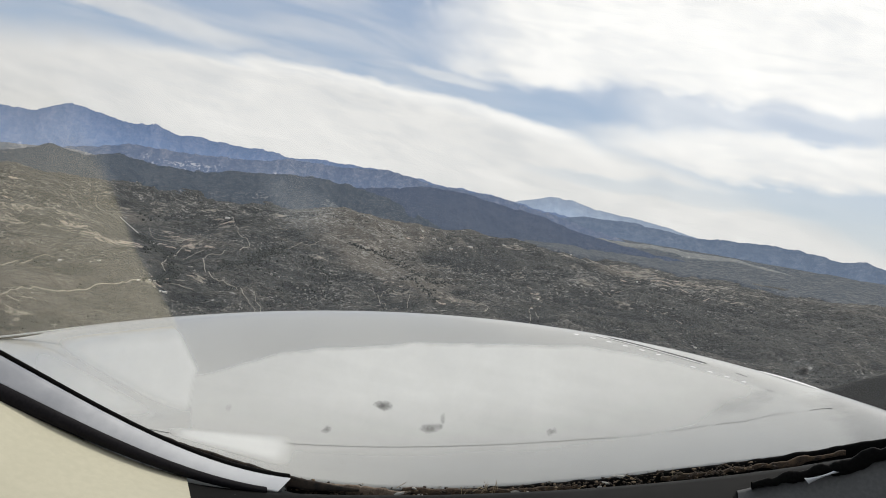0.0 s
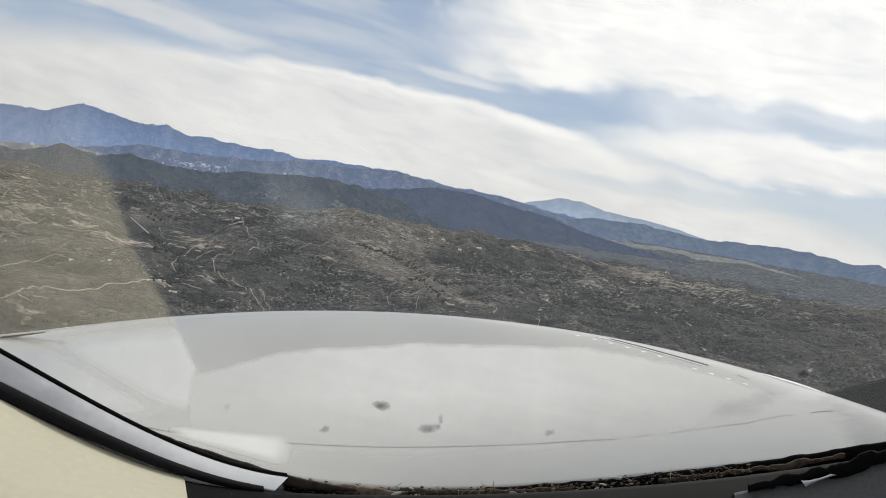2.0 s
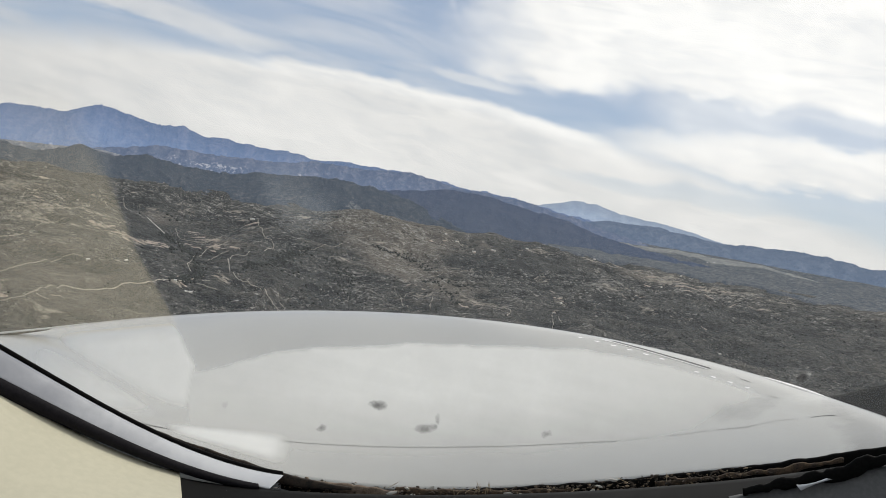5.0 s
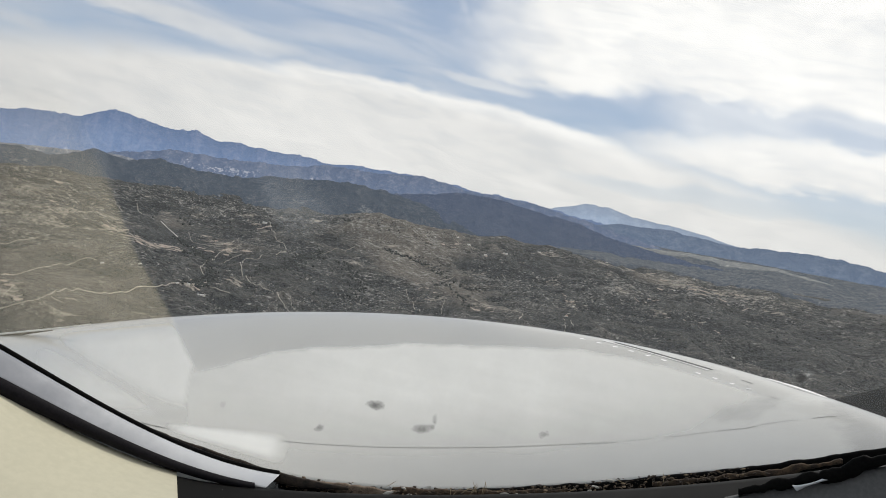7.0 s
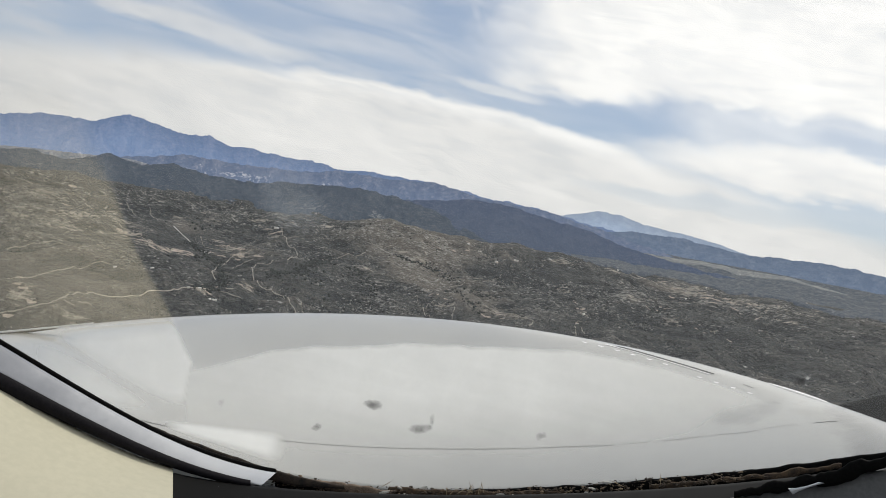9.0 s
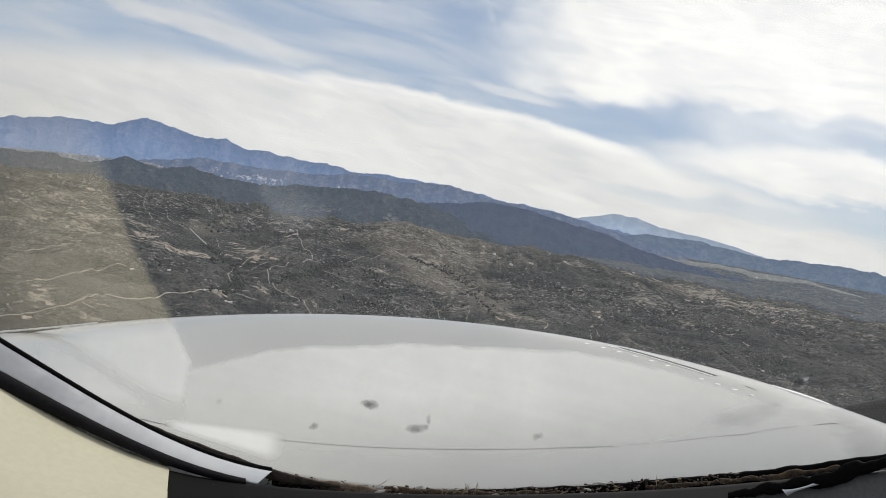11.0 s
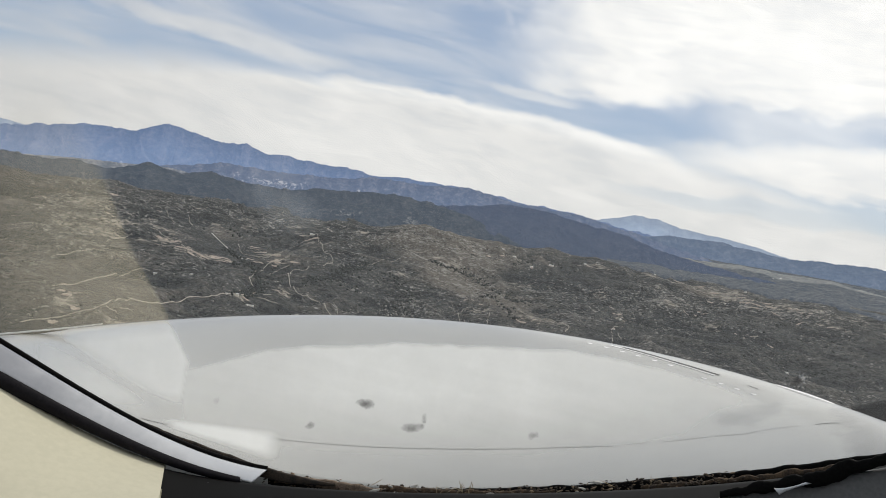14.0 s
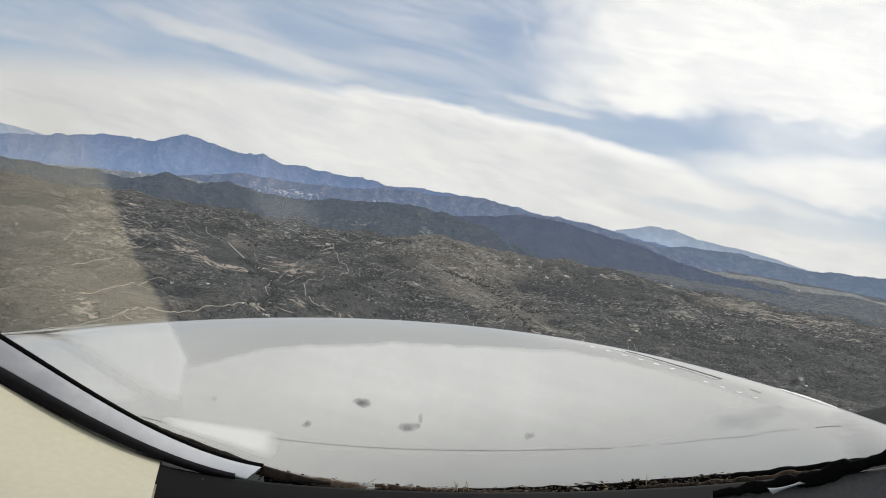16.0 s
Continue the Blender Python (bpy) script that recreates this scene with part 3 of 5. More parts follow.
BASE_X = (-0.0000, 0.5989, 0.0000, -0.0741, -0.0000, 0.0049, 0.0000, -0.0003)
BASE_Y = (1.0374, 0.0000, -0.1284, -0.0000, 0.0085, 0.0000, -0.0005, -0.0000)
BASE_Z = (-0.3266, -0.0064, 0.1634, -0.0773, -0.0392, 0.0443, 0.0022, -0.0024)


def poly(c, s):
    return sum(k * s ** i for i, k in enumerate(c))


def rim(s):
    return np.stack([poly(RIM_X, s), poly(RIM_Y, s), poly(RIM_Z, s)], -1)


def base(s):
    return np.stack([poly(BASE_X, s), poly(BASE_Y, s), poly(BASE_Z, s)], -1)


def hood(s, q):
    """The cowling's skin: s runs across it, q from the windshield (0) to the brow (1) and down the nose (2)."""
    s, q = np.asarray(s, float), np.asarray(q, float)[..., None]
    b, r = base(s), rim(s)
    c = r * 0.93
    near = b * (1 - q) ** 2 + 2 * c * q * (1 - q) + r * q ** 2
    k = np.clip(q - 1, 0, 1)
    c2, e = r * 1.12, r * 1.12 + np.array([0, 0.04, -0.38])
    nose = r * (1 - k) ** 2 + 2 * c2 * k * (1 - k) + e * k ** 2
    return np.where(q <= 1, near, nose)


def paint_material():
    m, t, b = material("white_aircraft_paint", 0.45)
    p = local_of(t)
    g = grain(t, p, 5.0, 6.0, 0.6)
    f = grain(t, p, 130.0, 3.0)
    col = mix(t, ramp(t, g, 0.35, 0.75), (0.412, 0.410, 0.388), (0.378, 0.376, 0.355))
    col = mix(t, ramp(t, f, 0.68, 0.80, 0.0, 0.18), col, (0.35, 0.34, 0.32))
    # grey patches, and a dark reflection painted into the far corner
    grey_mask = ramp(t, maths(t, "MULTIPLY_ADD", maths(t, "SUBTRACT", grain(t, p, 14.0, 4.0, 0.6), 0.5), 1.3, attr(t, "grey_mask")), 0.2, 0.75)
    col = mix(t, maths(t, "MULTIPLY", grey_mask, 0.8), col, (0.20, 0.202, 0.195))
    sock(t, col, b.inputs["Base Color"])
    sock(t, bump(t, grain(t, p, 2.2, 2.0), 0.12, 0.02), b.inputs["Coat Normal"])
    b.inputs["Coat Weight"].default_value = 0.75
    b.inputs["Coat IOR"].default_value = 1.45
    sock(t, ramp(t, g, 0.3, 0.7, 0.05, 0.17), b.inputs["Coat Roughness"])
    return m


PAINT = paint_material()
BLACK = simple("black_rubber", (0.002, 0.002, 0.002), (0.006, 0.006, 0.0055), 40, 0.7, relief=0.3)
BLACK.node_tree.nodes["Principled BSDF"].inputs["Specular IOR Level"].default_value = 0.06
GASKET = simple("worn_dark_rubber", (0.004, 0.0035, 0.005), (0.010, 0.009, 0.011), 40, 0.7, relief=0.3)
GASKET.node_tree.nodes["Principled BSDF"].inputs["Specular IOR Level"].default_value = 0.12
VINYL, vt, vb = material("black_vinyl_shaded_left", 0.7)
vx = vt.nodes.new("ShaderNodeSeparateXYZ")
vt.links.new(local_of(vt), vx.inputs[0])
# shade painted in: left end near black, right end greyer as if lit
lit_end = ramp(vt, maths(vt, "MULTIPLY_ADD", maths(vt, "SUBTRACT", grain(vt, local_of(vt), 9.0, 4.0, 0.6), 0.5), 0.25, vx.outputs[0]), -0.02, 0.16)
sock(vt, mix(vt, lit_end, (0.0025, 0.0025, 0.0024), mix(vt, grain(vt, local_of(vt), 60.0), (0.006, 0.006, 0.0058), (0.013, 0.013, 0.0125))), vb.inputs["Base Color"])
vb.inputs["Specular IOR Level"].default_value = 0.15
DARK = simple("dark_seam_filler", (0.03, 0.03, 0.03), (0.09, 0.085, 0.08), 60, 0.8)
ALLOY, at, ab = material("brushed_alloy_trim", 0.24, 0.4)
ax = at.nodes.new("ShaderNodeSeparateXYZ")
at.links.new(local_of(at), ax.inputs[0])
brushed = grain(at, local_of(at), 24.0, 5.0, 0.6)
# reflections painted into the colour: blue-grey up the post, bright at its foot
bright_foot = ramp(at, maths(at, "MULTIPLY_ADD", maths(at, "SUBTRACT", brushed, 0.5), 0.16, ax.outputs[0]), -0.50, -0.25)
sock(at, mix(at, bright_foot, mix(at, brushed, (0.25, 0.26, 0.285), (0.36, 0.37, 0.40)), mix(at, brushed, (0.52, 0.53, 0.55), (0.64, 0.65, 0.66))), ab.inputs["Base Color"])
sock(at, bump(at, grain(at, local_of(at), 160.0, 3.0), 0.04, 0.001), ab.inputs["Normal"])
# near white: bright edges, and highlights drawn on rivets and rim
BRIGHT = simple("bright_enamel", (0.74, 0.74, 0.73), (0.82, 0.82, 0.81), 60, 0.35)
GAP = simple("dirty_brown_gap", (0.006, 0.005, 0.004), (0.055, 0.040, 0.030), 90, 0.95, relief=0.5)
BEIGE = simple("beige_cabin_panel", (0.45, 0.428, 0.325), (0.49, 0.466, 0.357), 14, 0.75, relief=0.05)
GREY = simple("grey_cabin_plastic", (0.062, 0.062, 0.061), (0.088, 0.088, 0.086), 30, 0.6, relief=0.1)

ss, qs = np.linspace(-1.2, 1.25, 260), np.concatenate([np.linspace(0, 1, 110), np.linspace(1.02, 2, 30)])
S, Q = np.meshgrid(ss, qs)
hood_me = grid_mesh("cowling", hood(S, Q), S.shape, PAINT)
HV = hood(S, Q)
hx, hz = HV[..., 0] / HV[..., 1], HV[..., 2] / HV[..., 1]
# two grey patches, then the far corner darkened for a reflection
grey_mask = 0.75 * np.exp(-((hx - 0.385) / 0.045) ** 2 - ((hz + 0.216) / 0.018) ** 2) + 0.6 * np.exp(-((hx - 0.43) / 0.03) ** 2 - ((hz + 0.203) / 0.012) ** 2) + 1.3 * np.clip((hx + 0.35 * (hz + 0.21) - 0.47) / 0.10, 0, 1)
add_attr(hood_me, "grey_mask", grey_mask - 0.1)
cowling = part("cowling", hood_me, None, airplane, "glossy white engine cowling, painted greyer towards the far corner")
cowling.modifiers.new("skin", "SOLIDIFY").thickness = 0.004


def ribbon(pts, width, normal, lift=0.0):
    """A flat strip along pts."""
    pts = np.asarray(pts, float)
    d = np.gradient(pts, axis=0)
    side = np.cross(d, normal)
    side /= np.linalg.norm(side, axis=1)[:, None]
    n = np.cross(side, d)
    n /= np.linalg.norm(n, axis=1)[:, None]
    w = np.asarray(width, float).reshape(-1, 1) / 2 * np.ones((len(pts), 1))
    return np.stack([pts - side * w + n * lift, pts + side * w + n * lift])


def band(name, upper, lower, mat, parent, thick, label="", edge=0.2, ragged=0.0):
    """A bevelled bar between two edge lines, each a row of points."""
    up, lo = np.asarray(upper, float), np.asarray(lower, float)
    n = 160 if ragged else 40
    k = np.linspace(0, 1, n)
    t0 = np.linspace(0, 1, len(up))
    sm = lambda c: np.stack([np.polyval(np.polyfit(t0, c[:, i], min(3, len(c) - 1)), k) for i in range(3)], -1)
    up, lo = sm(up), sm(lo)
    if ragged:
        up[:, 2] += ragged * 2.6 * (fbm(up[:, 0] * 66, up[:, 0] * 0, 4, 7) - 0.5)
        lo[:, 2] += ragged * 2.6 * (fbm(lo[:, 0] * 52, lo[:, 0] * 0 + 9, 4, 8) - 0.5)
    ring = []
    for f, back in ((0, 0.6), (edge * 0.3, 0.15), (edge, 0), (1 - edge, 0), (1 - edge * 0.3, 0.15), (1, 0.6), (1, 2.0), (0, 2.0)):
        p = up + (lo - up) * f
        ring.append(p + p / np.linalg.norm(p, axis=1)[:, None] * thick * back)
    ring.append(ring[0])
    return part(name, grid_mesh(name, np.stack(ring), (9, n), mat), None, parent, label)


# ---- windshield and cabin edge ----
# reflections and a haze veil painted on as translucent colour, beside real smudges
def glass_material():
    m, t, b = material("smudged_acrylic_with_sheen", 0.05)
    p = local_of(t)
    g = grain(t, p, 5.0, 6.0, 0.65)
    out = t.nodes["Material Output"]
    clear = t.nodes.new("ShaderNodeBsdfTransparent")
    film = t.nodes.new("ShaderNodeBsdfTranslucent")
    tan_sheen_smudge, pale_sheen_smudge = attr(t, "film"), attr(t, "pale_sheen_smudge")
    matte_sheen = t.nodes.new("ShaderNodeBsdfDiffuse")
    tone = mix(t, ramp(t, tan_sheen_smudge, 0.02, 0.12), (0.90, 0.94, 0.97), (0.96, 0.885, 0.70))
    tone = mix(t, ramp(t, pale_sheen_smudge, 0.05, 0.25), tone, (0.95, 0.96, 0.94))
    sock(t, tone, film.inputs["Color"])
    sock(t, tone, matte_sheen.inputs["Color"])
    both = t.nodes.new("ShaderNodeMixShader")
    sock(t, maths(t, "MULTIPLY", ramp(t, pale_sheen_smudge, 0.05, 0.2, 0.0, 0.1), ramp(t, pale_sheen_smudge, 0.6, 0.9, 1.0, 0.0)), both.inputs[0])
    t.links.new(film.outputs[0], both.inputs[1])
    t.links.new(matte_sheen.outputs[0], both.inputs[2])
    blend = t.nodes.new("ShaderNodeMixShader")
    # the even 0.056 is a painted veil for flare and distance haze
    sock(t, maths(t, "MULTIPLY_ADD", maths(t, "ADD", tan_sheen_smudge, pale_sheen_smudge), ramp(t, g, 0.2, 0.8, 0.85, 1.1), 0.056), blend.inputs[0])
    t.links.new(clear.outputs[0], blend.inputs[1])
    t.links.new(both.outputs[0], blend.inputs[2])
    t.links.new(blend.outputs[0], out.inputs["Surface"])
    return m


GLASS = glass_material()


def pane(s, p):
    """The windshield: s across, p up from the cowling and back over the cabin."""
    b = base(np.asarray(s, float)) * 0.985
    p = np.asarray(p, float)[..., None]
    return b + p * (np.array([0.0, -0.10, 0.75]) * np.ones_like(b) + b * np.array([0.25, 0, 0])) + p * p * np.array([0, -0.16, 0.0])


ps, pp = np.linspace(-1.25, 1.25, 420), np.concatenate([np.linspace(0.0, 0.3, 150), np.linspace(0.302, 1.0, 150)])
PS, PP = np.meshgrid(ps, pp)
PV = pane(PS, PP)
pane_me = grid_mesh("windshield", PV, PS.shape, GLASS)


def soft_edge(x, w):
    return np.clip(x / w + 0.5, 0, 1) ** 2 * (3 - 2 * np.clip(x / w + 0.5, 0, 1))


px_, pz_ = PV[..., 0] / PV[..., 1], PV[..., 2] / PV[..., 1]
# the cabin panel's tan reflection, painted as a translucent layer
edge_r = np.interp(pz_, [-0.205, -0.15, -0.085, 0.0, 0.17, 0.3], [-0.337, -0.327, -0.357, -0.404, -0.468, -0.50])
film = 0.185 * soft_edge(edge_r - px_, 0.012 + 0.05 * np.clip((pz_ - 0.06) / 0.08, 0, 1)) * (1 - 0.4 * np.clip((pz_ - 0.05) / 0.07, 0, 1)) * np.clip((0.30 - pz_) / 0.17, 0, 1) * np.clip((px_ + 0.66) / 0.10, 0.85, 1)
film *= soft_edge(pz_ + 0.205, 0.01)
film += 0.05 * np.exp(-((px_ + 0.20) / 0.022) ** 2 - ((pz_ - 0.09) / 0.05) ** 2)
# pale reflection over the cowling, painted on the pane
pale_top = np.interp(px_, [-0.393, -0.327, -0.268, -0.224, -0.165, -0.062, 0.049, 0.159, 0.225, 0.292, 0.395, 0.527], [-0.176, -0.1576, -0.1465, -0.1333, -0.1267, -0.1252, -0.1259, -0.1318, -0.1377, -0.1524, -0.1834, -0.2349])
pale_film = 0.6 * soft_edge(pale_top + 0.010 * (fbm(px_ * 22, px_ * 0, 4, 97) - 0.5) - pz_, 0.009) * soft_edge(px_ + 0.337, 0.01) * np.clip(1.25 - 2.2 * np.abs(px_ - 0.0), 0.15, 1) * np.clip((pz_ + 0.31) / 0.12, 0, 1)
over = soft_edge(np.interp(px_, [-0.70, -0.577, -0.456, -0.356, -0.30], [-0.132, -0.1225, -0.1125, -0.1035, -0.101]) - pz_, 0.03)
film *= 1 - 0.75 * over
# the panel's reflection goes on over the cowling, painted paler
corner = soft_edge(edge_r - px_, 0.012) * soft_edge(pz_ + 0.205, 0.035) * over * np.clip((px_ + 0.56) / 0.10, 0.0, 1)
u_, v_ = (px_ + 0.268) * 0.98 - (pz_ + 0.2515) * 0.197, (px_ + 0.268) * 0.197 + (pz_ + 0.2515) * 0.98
# a darker arc left in it for the gasket's reflection
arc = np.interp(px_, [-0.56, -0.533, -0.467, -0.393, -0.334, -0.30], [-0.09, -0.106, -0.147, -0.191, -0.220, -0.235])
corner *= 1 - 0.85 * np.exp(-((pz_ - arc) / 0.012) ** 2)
# bright reflection of the trim's end, painted white
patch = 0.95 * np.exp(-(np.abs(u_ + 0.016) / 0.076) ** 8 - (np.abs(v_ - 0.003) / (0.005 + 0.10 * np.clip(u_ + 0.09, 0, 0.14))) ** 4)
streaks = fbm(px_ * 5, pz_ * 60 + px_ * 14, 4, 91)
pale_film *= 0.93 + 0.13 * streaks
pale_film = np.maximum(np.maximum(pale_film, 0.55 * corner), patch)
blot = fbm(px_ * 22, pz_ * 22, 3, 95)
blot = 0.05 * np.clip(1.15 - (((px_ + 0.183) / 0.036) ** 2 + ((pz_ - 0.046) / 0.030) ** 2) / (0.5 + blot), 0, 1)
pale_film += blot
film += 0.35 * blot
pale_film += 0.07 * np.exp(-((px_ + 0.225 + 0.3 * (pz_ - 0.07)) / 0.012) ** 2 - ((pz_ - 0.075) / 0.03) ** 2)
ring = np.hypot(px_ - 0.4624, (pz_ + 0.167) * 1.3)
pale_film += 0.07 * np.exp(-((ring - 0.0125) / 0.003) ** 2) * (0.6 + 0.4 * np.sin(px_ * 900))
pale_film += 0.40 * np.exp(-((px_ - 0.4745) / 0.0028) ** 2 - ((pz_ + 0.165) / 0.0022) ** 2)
# one more painted reflection, a small pale patch on the right
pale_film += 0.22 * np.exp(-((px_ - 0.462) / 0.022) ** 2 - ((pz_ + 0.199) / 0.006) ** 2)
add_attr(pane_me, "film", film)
add_attr(pane_me, "pale_sheen_smudge", pale_film)
windshield = part("windshield", pane_me, None, airplane, "clear acrylic windshield with smudges and painted reflections")
windshield.visible_shadow = False

post = band("windshield_post", [(-0.5590, 0.8129, -0.0582), (-0.5185, 0.8246, -0.0796), (-0.4762, 0.8355, -0.1094), (-0.4322, 0.8456, -0.1421), (-0.3865, 0.8548, -0.1736), (-0.3394, 0.8631, -0.2014), (-0.2910, 0.8703, -0.2243), (-0.2413, 0.8765, -0.2428), (-0.1908, 0.8815, -0.2593)], [(-0.5465, 0.7946, -0.0926), (-0.5086, 0.8056, -0.1147), (-0.4692, 0.8159, -0.1396), (-0.4282, 0.8254, -0.1657), (-0.3858, 0.8341, -0.1917), (-0.3420, 0.8420, -0.2160), (-0.2970, 0.8490, -0.2374), (-0.2509, 0.8551, -0.2550), (-0.2039, 0.8602, -0.2674)], ALLOY, airplane, 0.012, "brushed silver windshield post trim")
band("post_seal", [(-0.5683, 0.8262, -0.0519), (-0.5270, 0.8381, -0.0741), (-0.4841, 0.8492, -0.1046), (-0.4392, 0.8595, -0.1381), (-0.3929, 0.8689, -0.1705), (-0.3450, 0.8773, -0.1991), (-0.2957, 0.8846, -0.2226), (-0.2454, 0.8909, -0.2418), (-0.1940, 0.8960, -0.2589)], [(-0.5683, 0.8262, -0.0616), (-0.5270, 0.8381, -0.0834), (-0.4841, 0.8492, -0.1138), (-0.4392, 0.8595, -0.1470), (-0.3929, 0.8689, -0.1790), (-0.3450, 0.8773, -0.2073), (-0.2957, 0.8846, -0.2305), (-0.2454, 0.8909, -0.2494), (-0.1940, 0.8960, -0.2662)], BLACK, post, 0.008, "black rubber windshield seal")
band("post_gasket", [(-0.5432, 0.7898, -0.0874), (-0.5067, 0.8003, -0.1086), (-0.4686, 0.8103, -0.1325), (-0.4290, 0.8196, -0.1577), (-0.3881, 0.8281, -0.1828), (-0.3460, 0.8358, -0.2065), (-0.3027, 0.8427, -0.2278), (-0.2584, 0.8488, -0.2454), (-0.2132, 0.8539, -0.2585)], [(-0.5416, 0.7875, -0.1134), (-0.5052, 0.7981, -0.1310), (-0.4672, 0.8080, -0.1524), (-0.4278, 0.8173, -0.1754), (-0.3870, 0.8258, -0.1984), (-0.3451, 0.8335, -0.2200), (-0.3019, 0.8404, -0.2389), (-0.2577, 0.8464, -0.2544), (-0.2125, 0.8514, -0.2659)], GASKET, post, 0.01, "black gasket under the trim", 0.45)
band("trim_lip", [(-0.2448, 0.8377, -0.2604), (-0.2240, 0.8403, -0.2680), (-0.2060, 0.8424, -0.2743), (-0.1891, 0.8442, -0.2792)], [(-0.2448, 0.8377, -0.2616), (-0.2240, 0.8403, -0.2698), (-0.2060, 0.8424, -0.2766), (-0.1903, 0.8441, -0.2823)], ALLOY, post, 0.003, "thin silver lip of the trim")
band("side_panel", [(-0.5539, 0.7968, -0.0810), (-0.5041, 0.8112, -0.1219), (-0.4418, 0.8266, -0.1705), (-0.3750, 0.8403, -0.2104), (-0.2990, 0.8529, -0.2450)], [(-0.4220, 0.6063, -0.2498), (-0.3839, 0.6172, -0.2543), (-0.3360, 0.6291, -0.2592), (-0.2852, 0.6396, -0.2635), (-0.2278, 0.6490, -0.2674)], BEIGE, airplane, 0.012, "plain beige cabin side panel", 0.03)
band("glareshield", [(-0.3106, 0.8361, -0.2446), (-0.2268, 0.8470, -0.2557), (-0.1663, 0.8527, -0.2653), (-0.0532, 0.8585, -0.2751), (0.0744, 0.8579, -0.2762), (0.1974, 0.8500, -0.2697), (0.3167, 0.8352, -0.2521), (0.4651, 0.8055, -0.2194), (0.5416, 0.7844, -0.2016)], [(-0.2679, 0.7209, -0.2977), (-0.1954, 0.7304, -0.3016), (-0.1426, 0.7353, -0.3036), (-0.0465, 0.7402, -0.3057), (0.0637, 0.7397, -0.3054), (0.1697, 0.7329, -0.3027), (0.2740, 0.7200, -0.2973), (0.4014, 0.6944, -0.2867), (0.4664, 0.6765, -0.2793)], VINYL, airplane, 0.02, "black glareshield along the windshield base", 0.04)
band("corner_panel", [(0.2877, 0.7945, -0.2579), (0.3540, 0.7833, -0.2402), (0.3968, 0.7746, -0.2287), (0.4414, 0.7643, -0.2157), (0.5127, 0.7447, -0.1968)], [(0.2773, 0.7659, -0.3149), (0.3412, 0.7552, -0.3105), (0.3829, 0.7468, -0.3070), (0.4252, 0.7370, -0.3030), (0.4944, 0.7179, -0.2952)], GREY, airplane, 0.015, "grey plastic corner panel", 0.04)
# ---- cowling details ----
def line_on_hood(name, stations, width, mat, label="", lift=0.0004):
    """A thin strip on the cowling through (s, q) stations."""
    st = np.array(stations, float)
    k = np.linspace(st[0, 0], st[-1, 0], 70)
    q = np.interp(k, st[:, 0], st[:, 1])
    q = np.convolve(np.pad(q, 4, "edge"), np.ones(9) / 9, "valid")
    return part(name, grid_mesh(name, ribbon(hood(k, q), width, (0, 0, 1), lift), (2, 70), mat), None, cowling, label)


SEAM = [(-0.681, 0.040), (-0.452, 0.079), (-0.236, 0.092), (-0.005, 0.102), (0.149, 0.107), (0.275, 0.114), (0.390, 0.121), (0.531, 0.146), (0.684, 0.199), (0.825, 0.326), (0.888, 0.429)]
SQ = np.array(SEAM)
line_on_hood("panel_seam", SEAM[:7], 0.0016, DARK, "dark panel joint")
for s0, s1, w in ((0.42, 0.47, 0.0007), (0.50, 0.60, 0.0009), (0.615, 0.71, 0.0010), (0.72, 0.80, 0.0007), (0.835, 0.89, 0.0016)):
    line_on_hood("panel_seam", [(k, np.interp(k, SQ[:, 0], SQ[:, 1])) for k in np.linspace(s0, s1, 5)], w, DARK)
line_on_hood("hinge_line", [(0.392, 0.868), (0.504, 0.779), (0.612, 0.715)], 0.006, DARK, "dark hinge line of the cowling door")
line_on_hood("hinge_edge", [(0.365, 0.855), (0.406, 0.823), (0.504, 0.751), (0.604, 0.690)], 0.006, BRIGHT, "bright hinge edge")
line_on_hood("hinge_line", [(0.678, 0.659), (0.702, 0.640)], 0.0016, DARK)
line_on_hood("hinge_line", [(0.744, 0.507), (0.762, 0.499)], 0.0008, DARK)
band("edge_strip", [(-0.8489, 1.2204, -0.1455), (-0.7582, 1.2204, -0.1379), (-0.6599, 1.2204, -0.1293), (-0.5562, 1.2204, -0.1185)], [(-0.8489, 1.2204, -0.1491), (-0.7582, 1.2204, -0.1415), (-0.6599, 1.2204, -0.1322), (-0.5562, 1.2204, -0.1201)], BRIGHT, cowling, 0.004, "bright metal edge strip")
# the shadow below the edge strip, built as a dark bar
band("edge_shadow", [(-0.8521, 1.2258, -0.1499), (-0.7614, 1.2258, -0.1423), (-0.6718, 1.2258, -0.1337), (-0.6178, 1.2258, -0.1283)], [(-0.8521, 1.2258, -0.1568), (-0.7614, 1.2258, -0.1481), (-0.6718, 1.2258, -0.1373), (-0.6178, 1.2258, -0.1298)], DARK, cowling, 0.003, "dark strip for the shadow under the edge strip")
# a plain dark strip added beyond the cowling's right end
band("side_dark_strip", [(0.6804, 1.3176, -0.2603), (0.7236, 1.3176, -0.2516), (0.7916, 1.3176, -0.2365), (0.9083, 1.3176, -0.2128)], [(0.6804, 1.3176, -0.2808), (0.7236, 1.3176, -0.3100), (0.7916, 1.3176, -0.3391), (0.9083, 1.3176, -0.3964)], BLACK, airplane, 0.02, "dark strip added beyond the cowling")

# rivets as flat near-white ovals, with their glints put into the colour
RIVET = bpy.data.meshes.new("rivet")
rb = bmesh.new()
bmesh.ops.create_uvsphere(rb, u_segments=8, v_segments=5, radius=0.0032)
for v in rb.verts:
    v.co = (v.co.x * 2.1, v.co.y * 0.8, v.co.z * 0.09)
rb.to_mesh(RIVET)
rb.free()
RIVET.materials.append(BRIGHT)
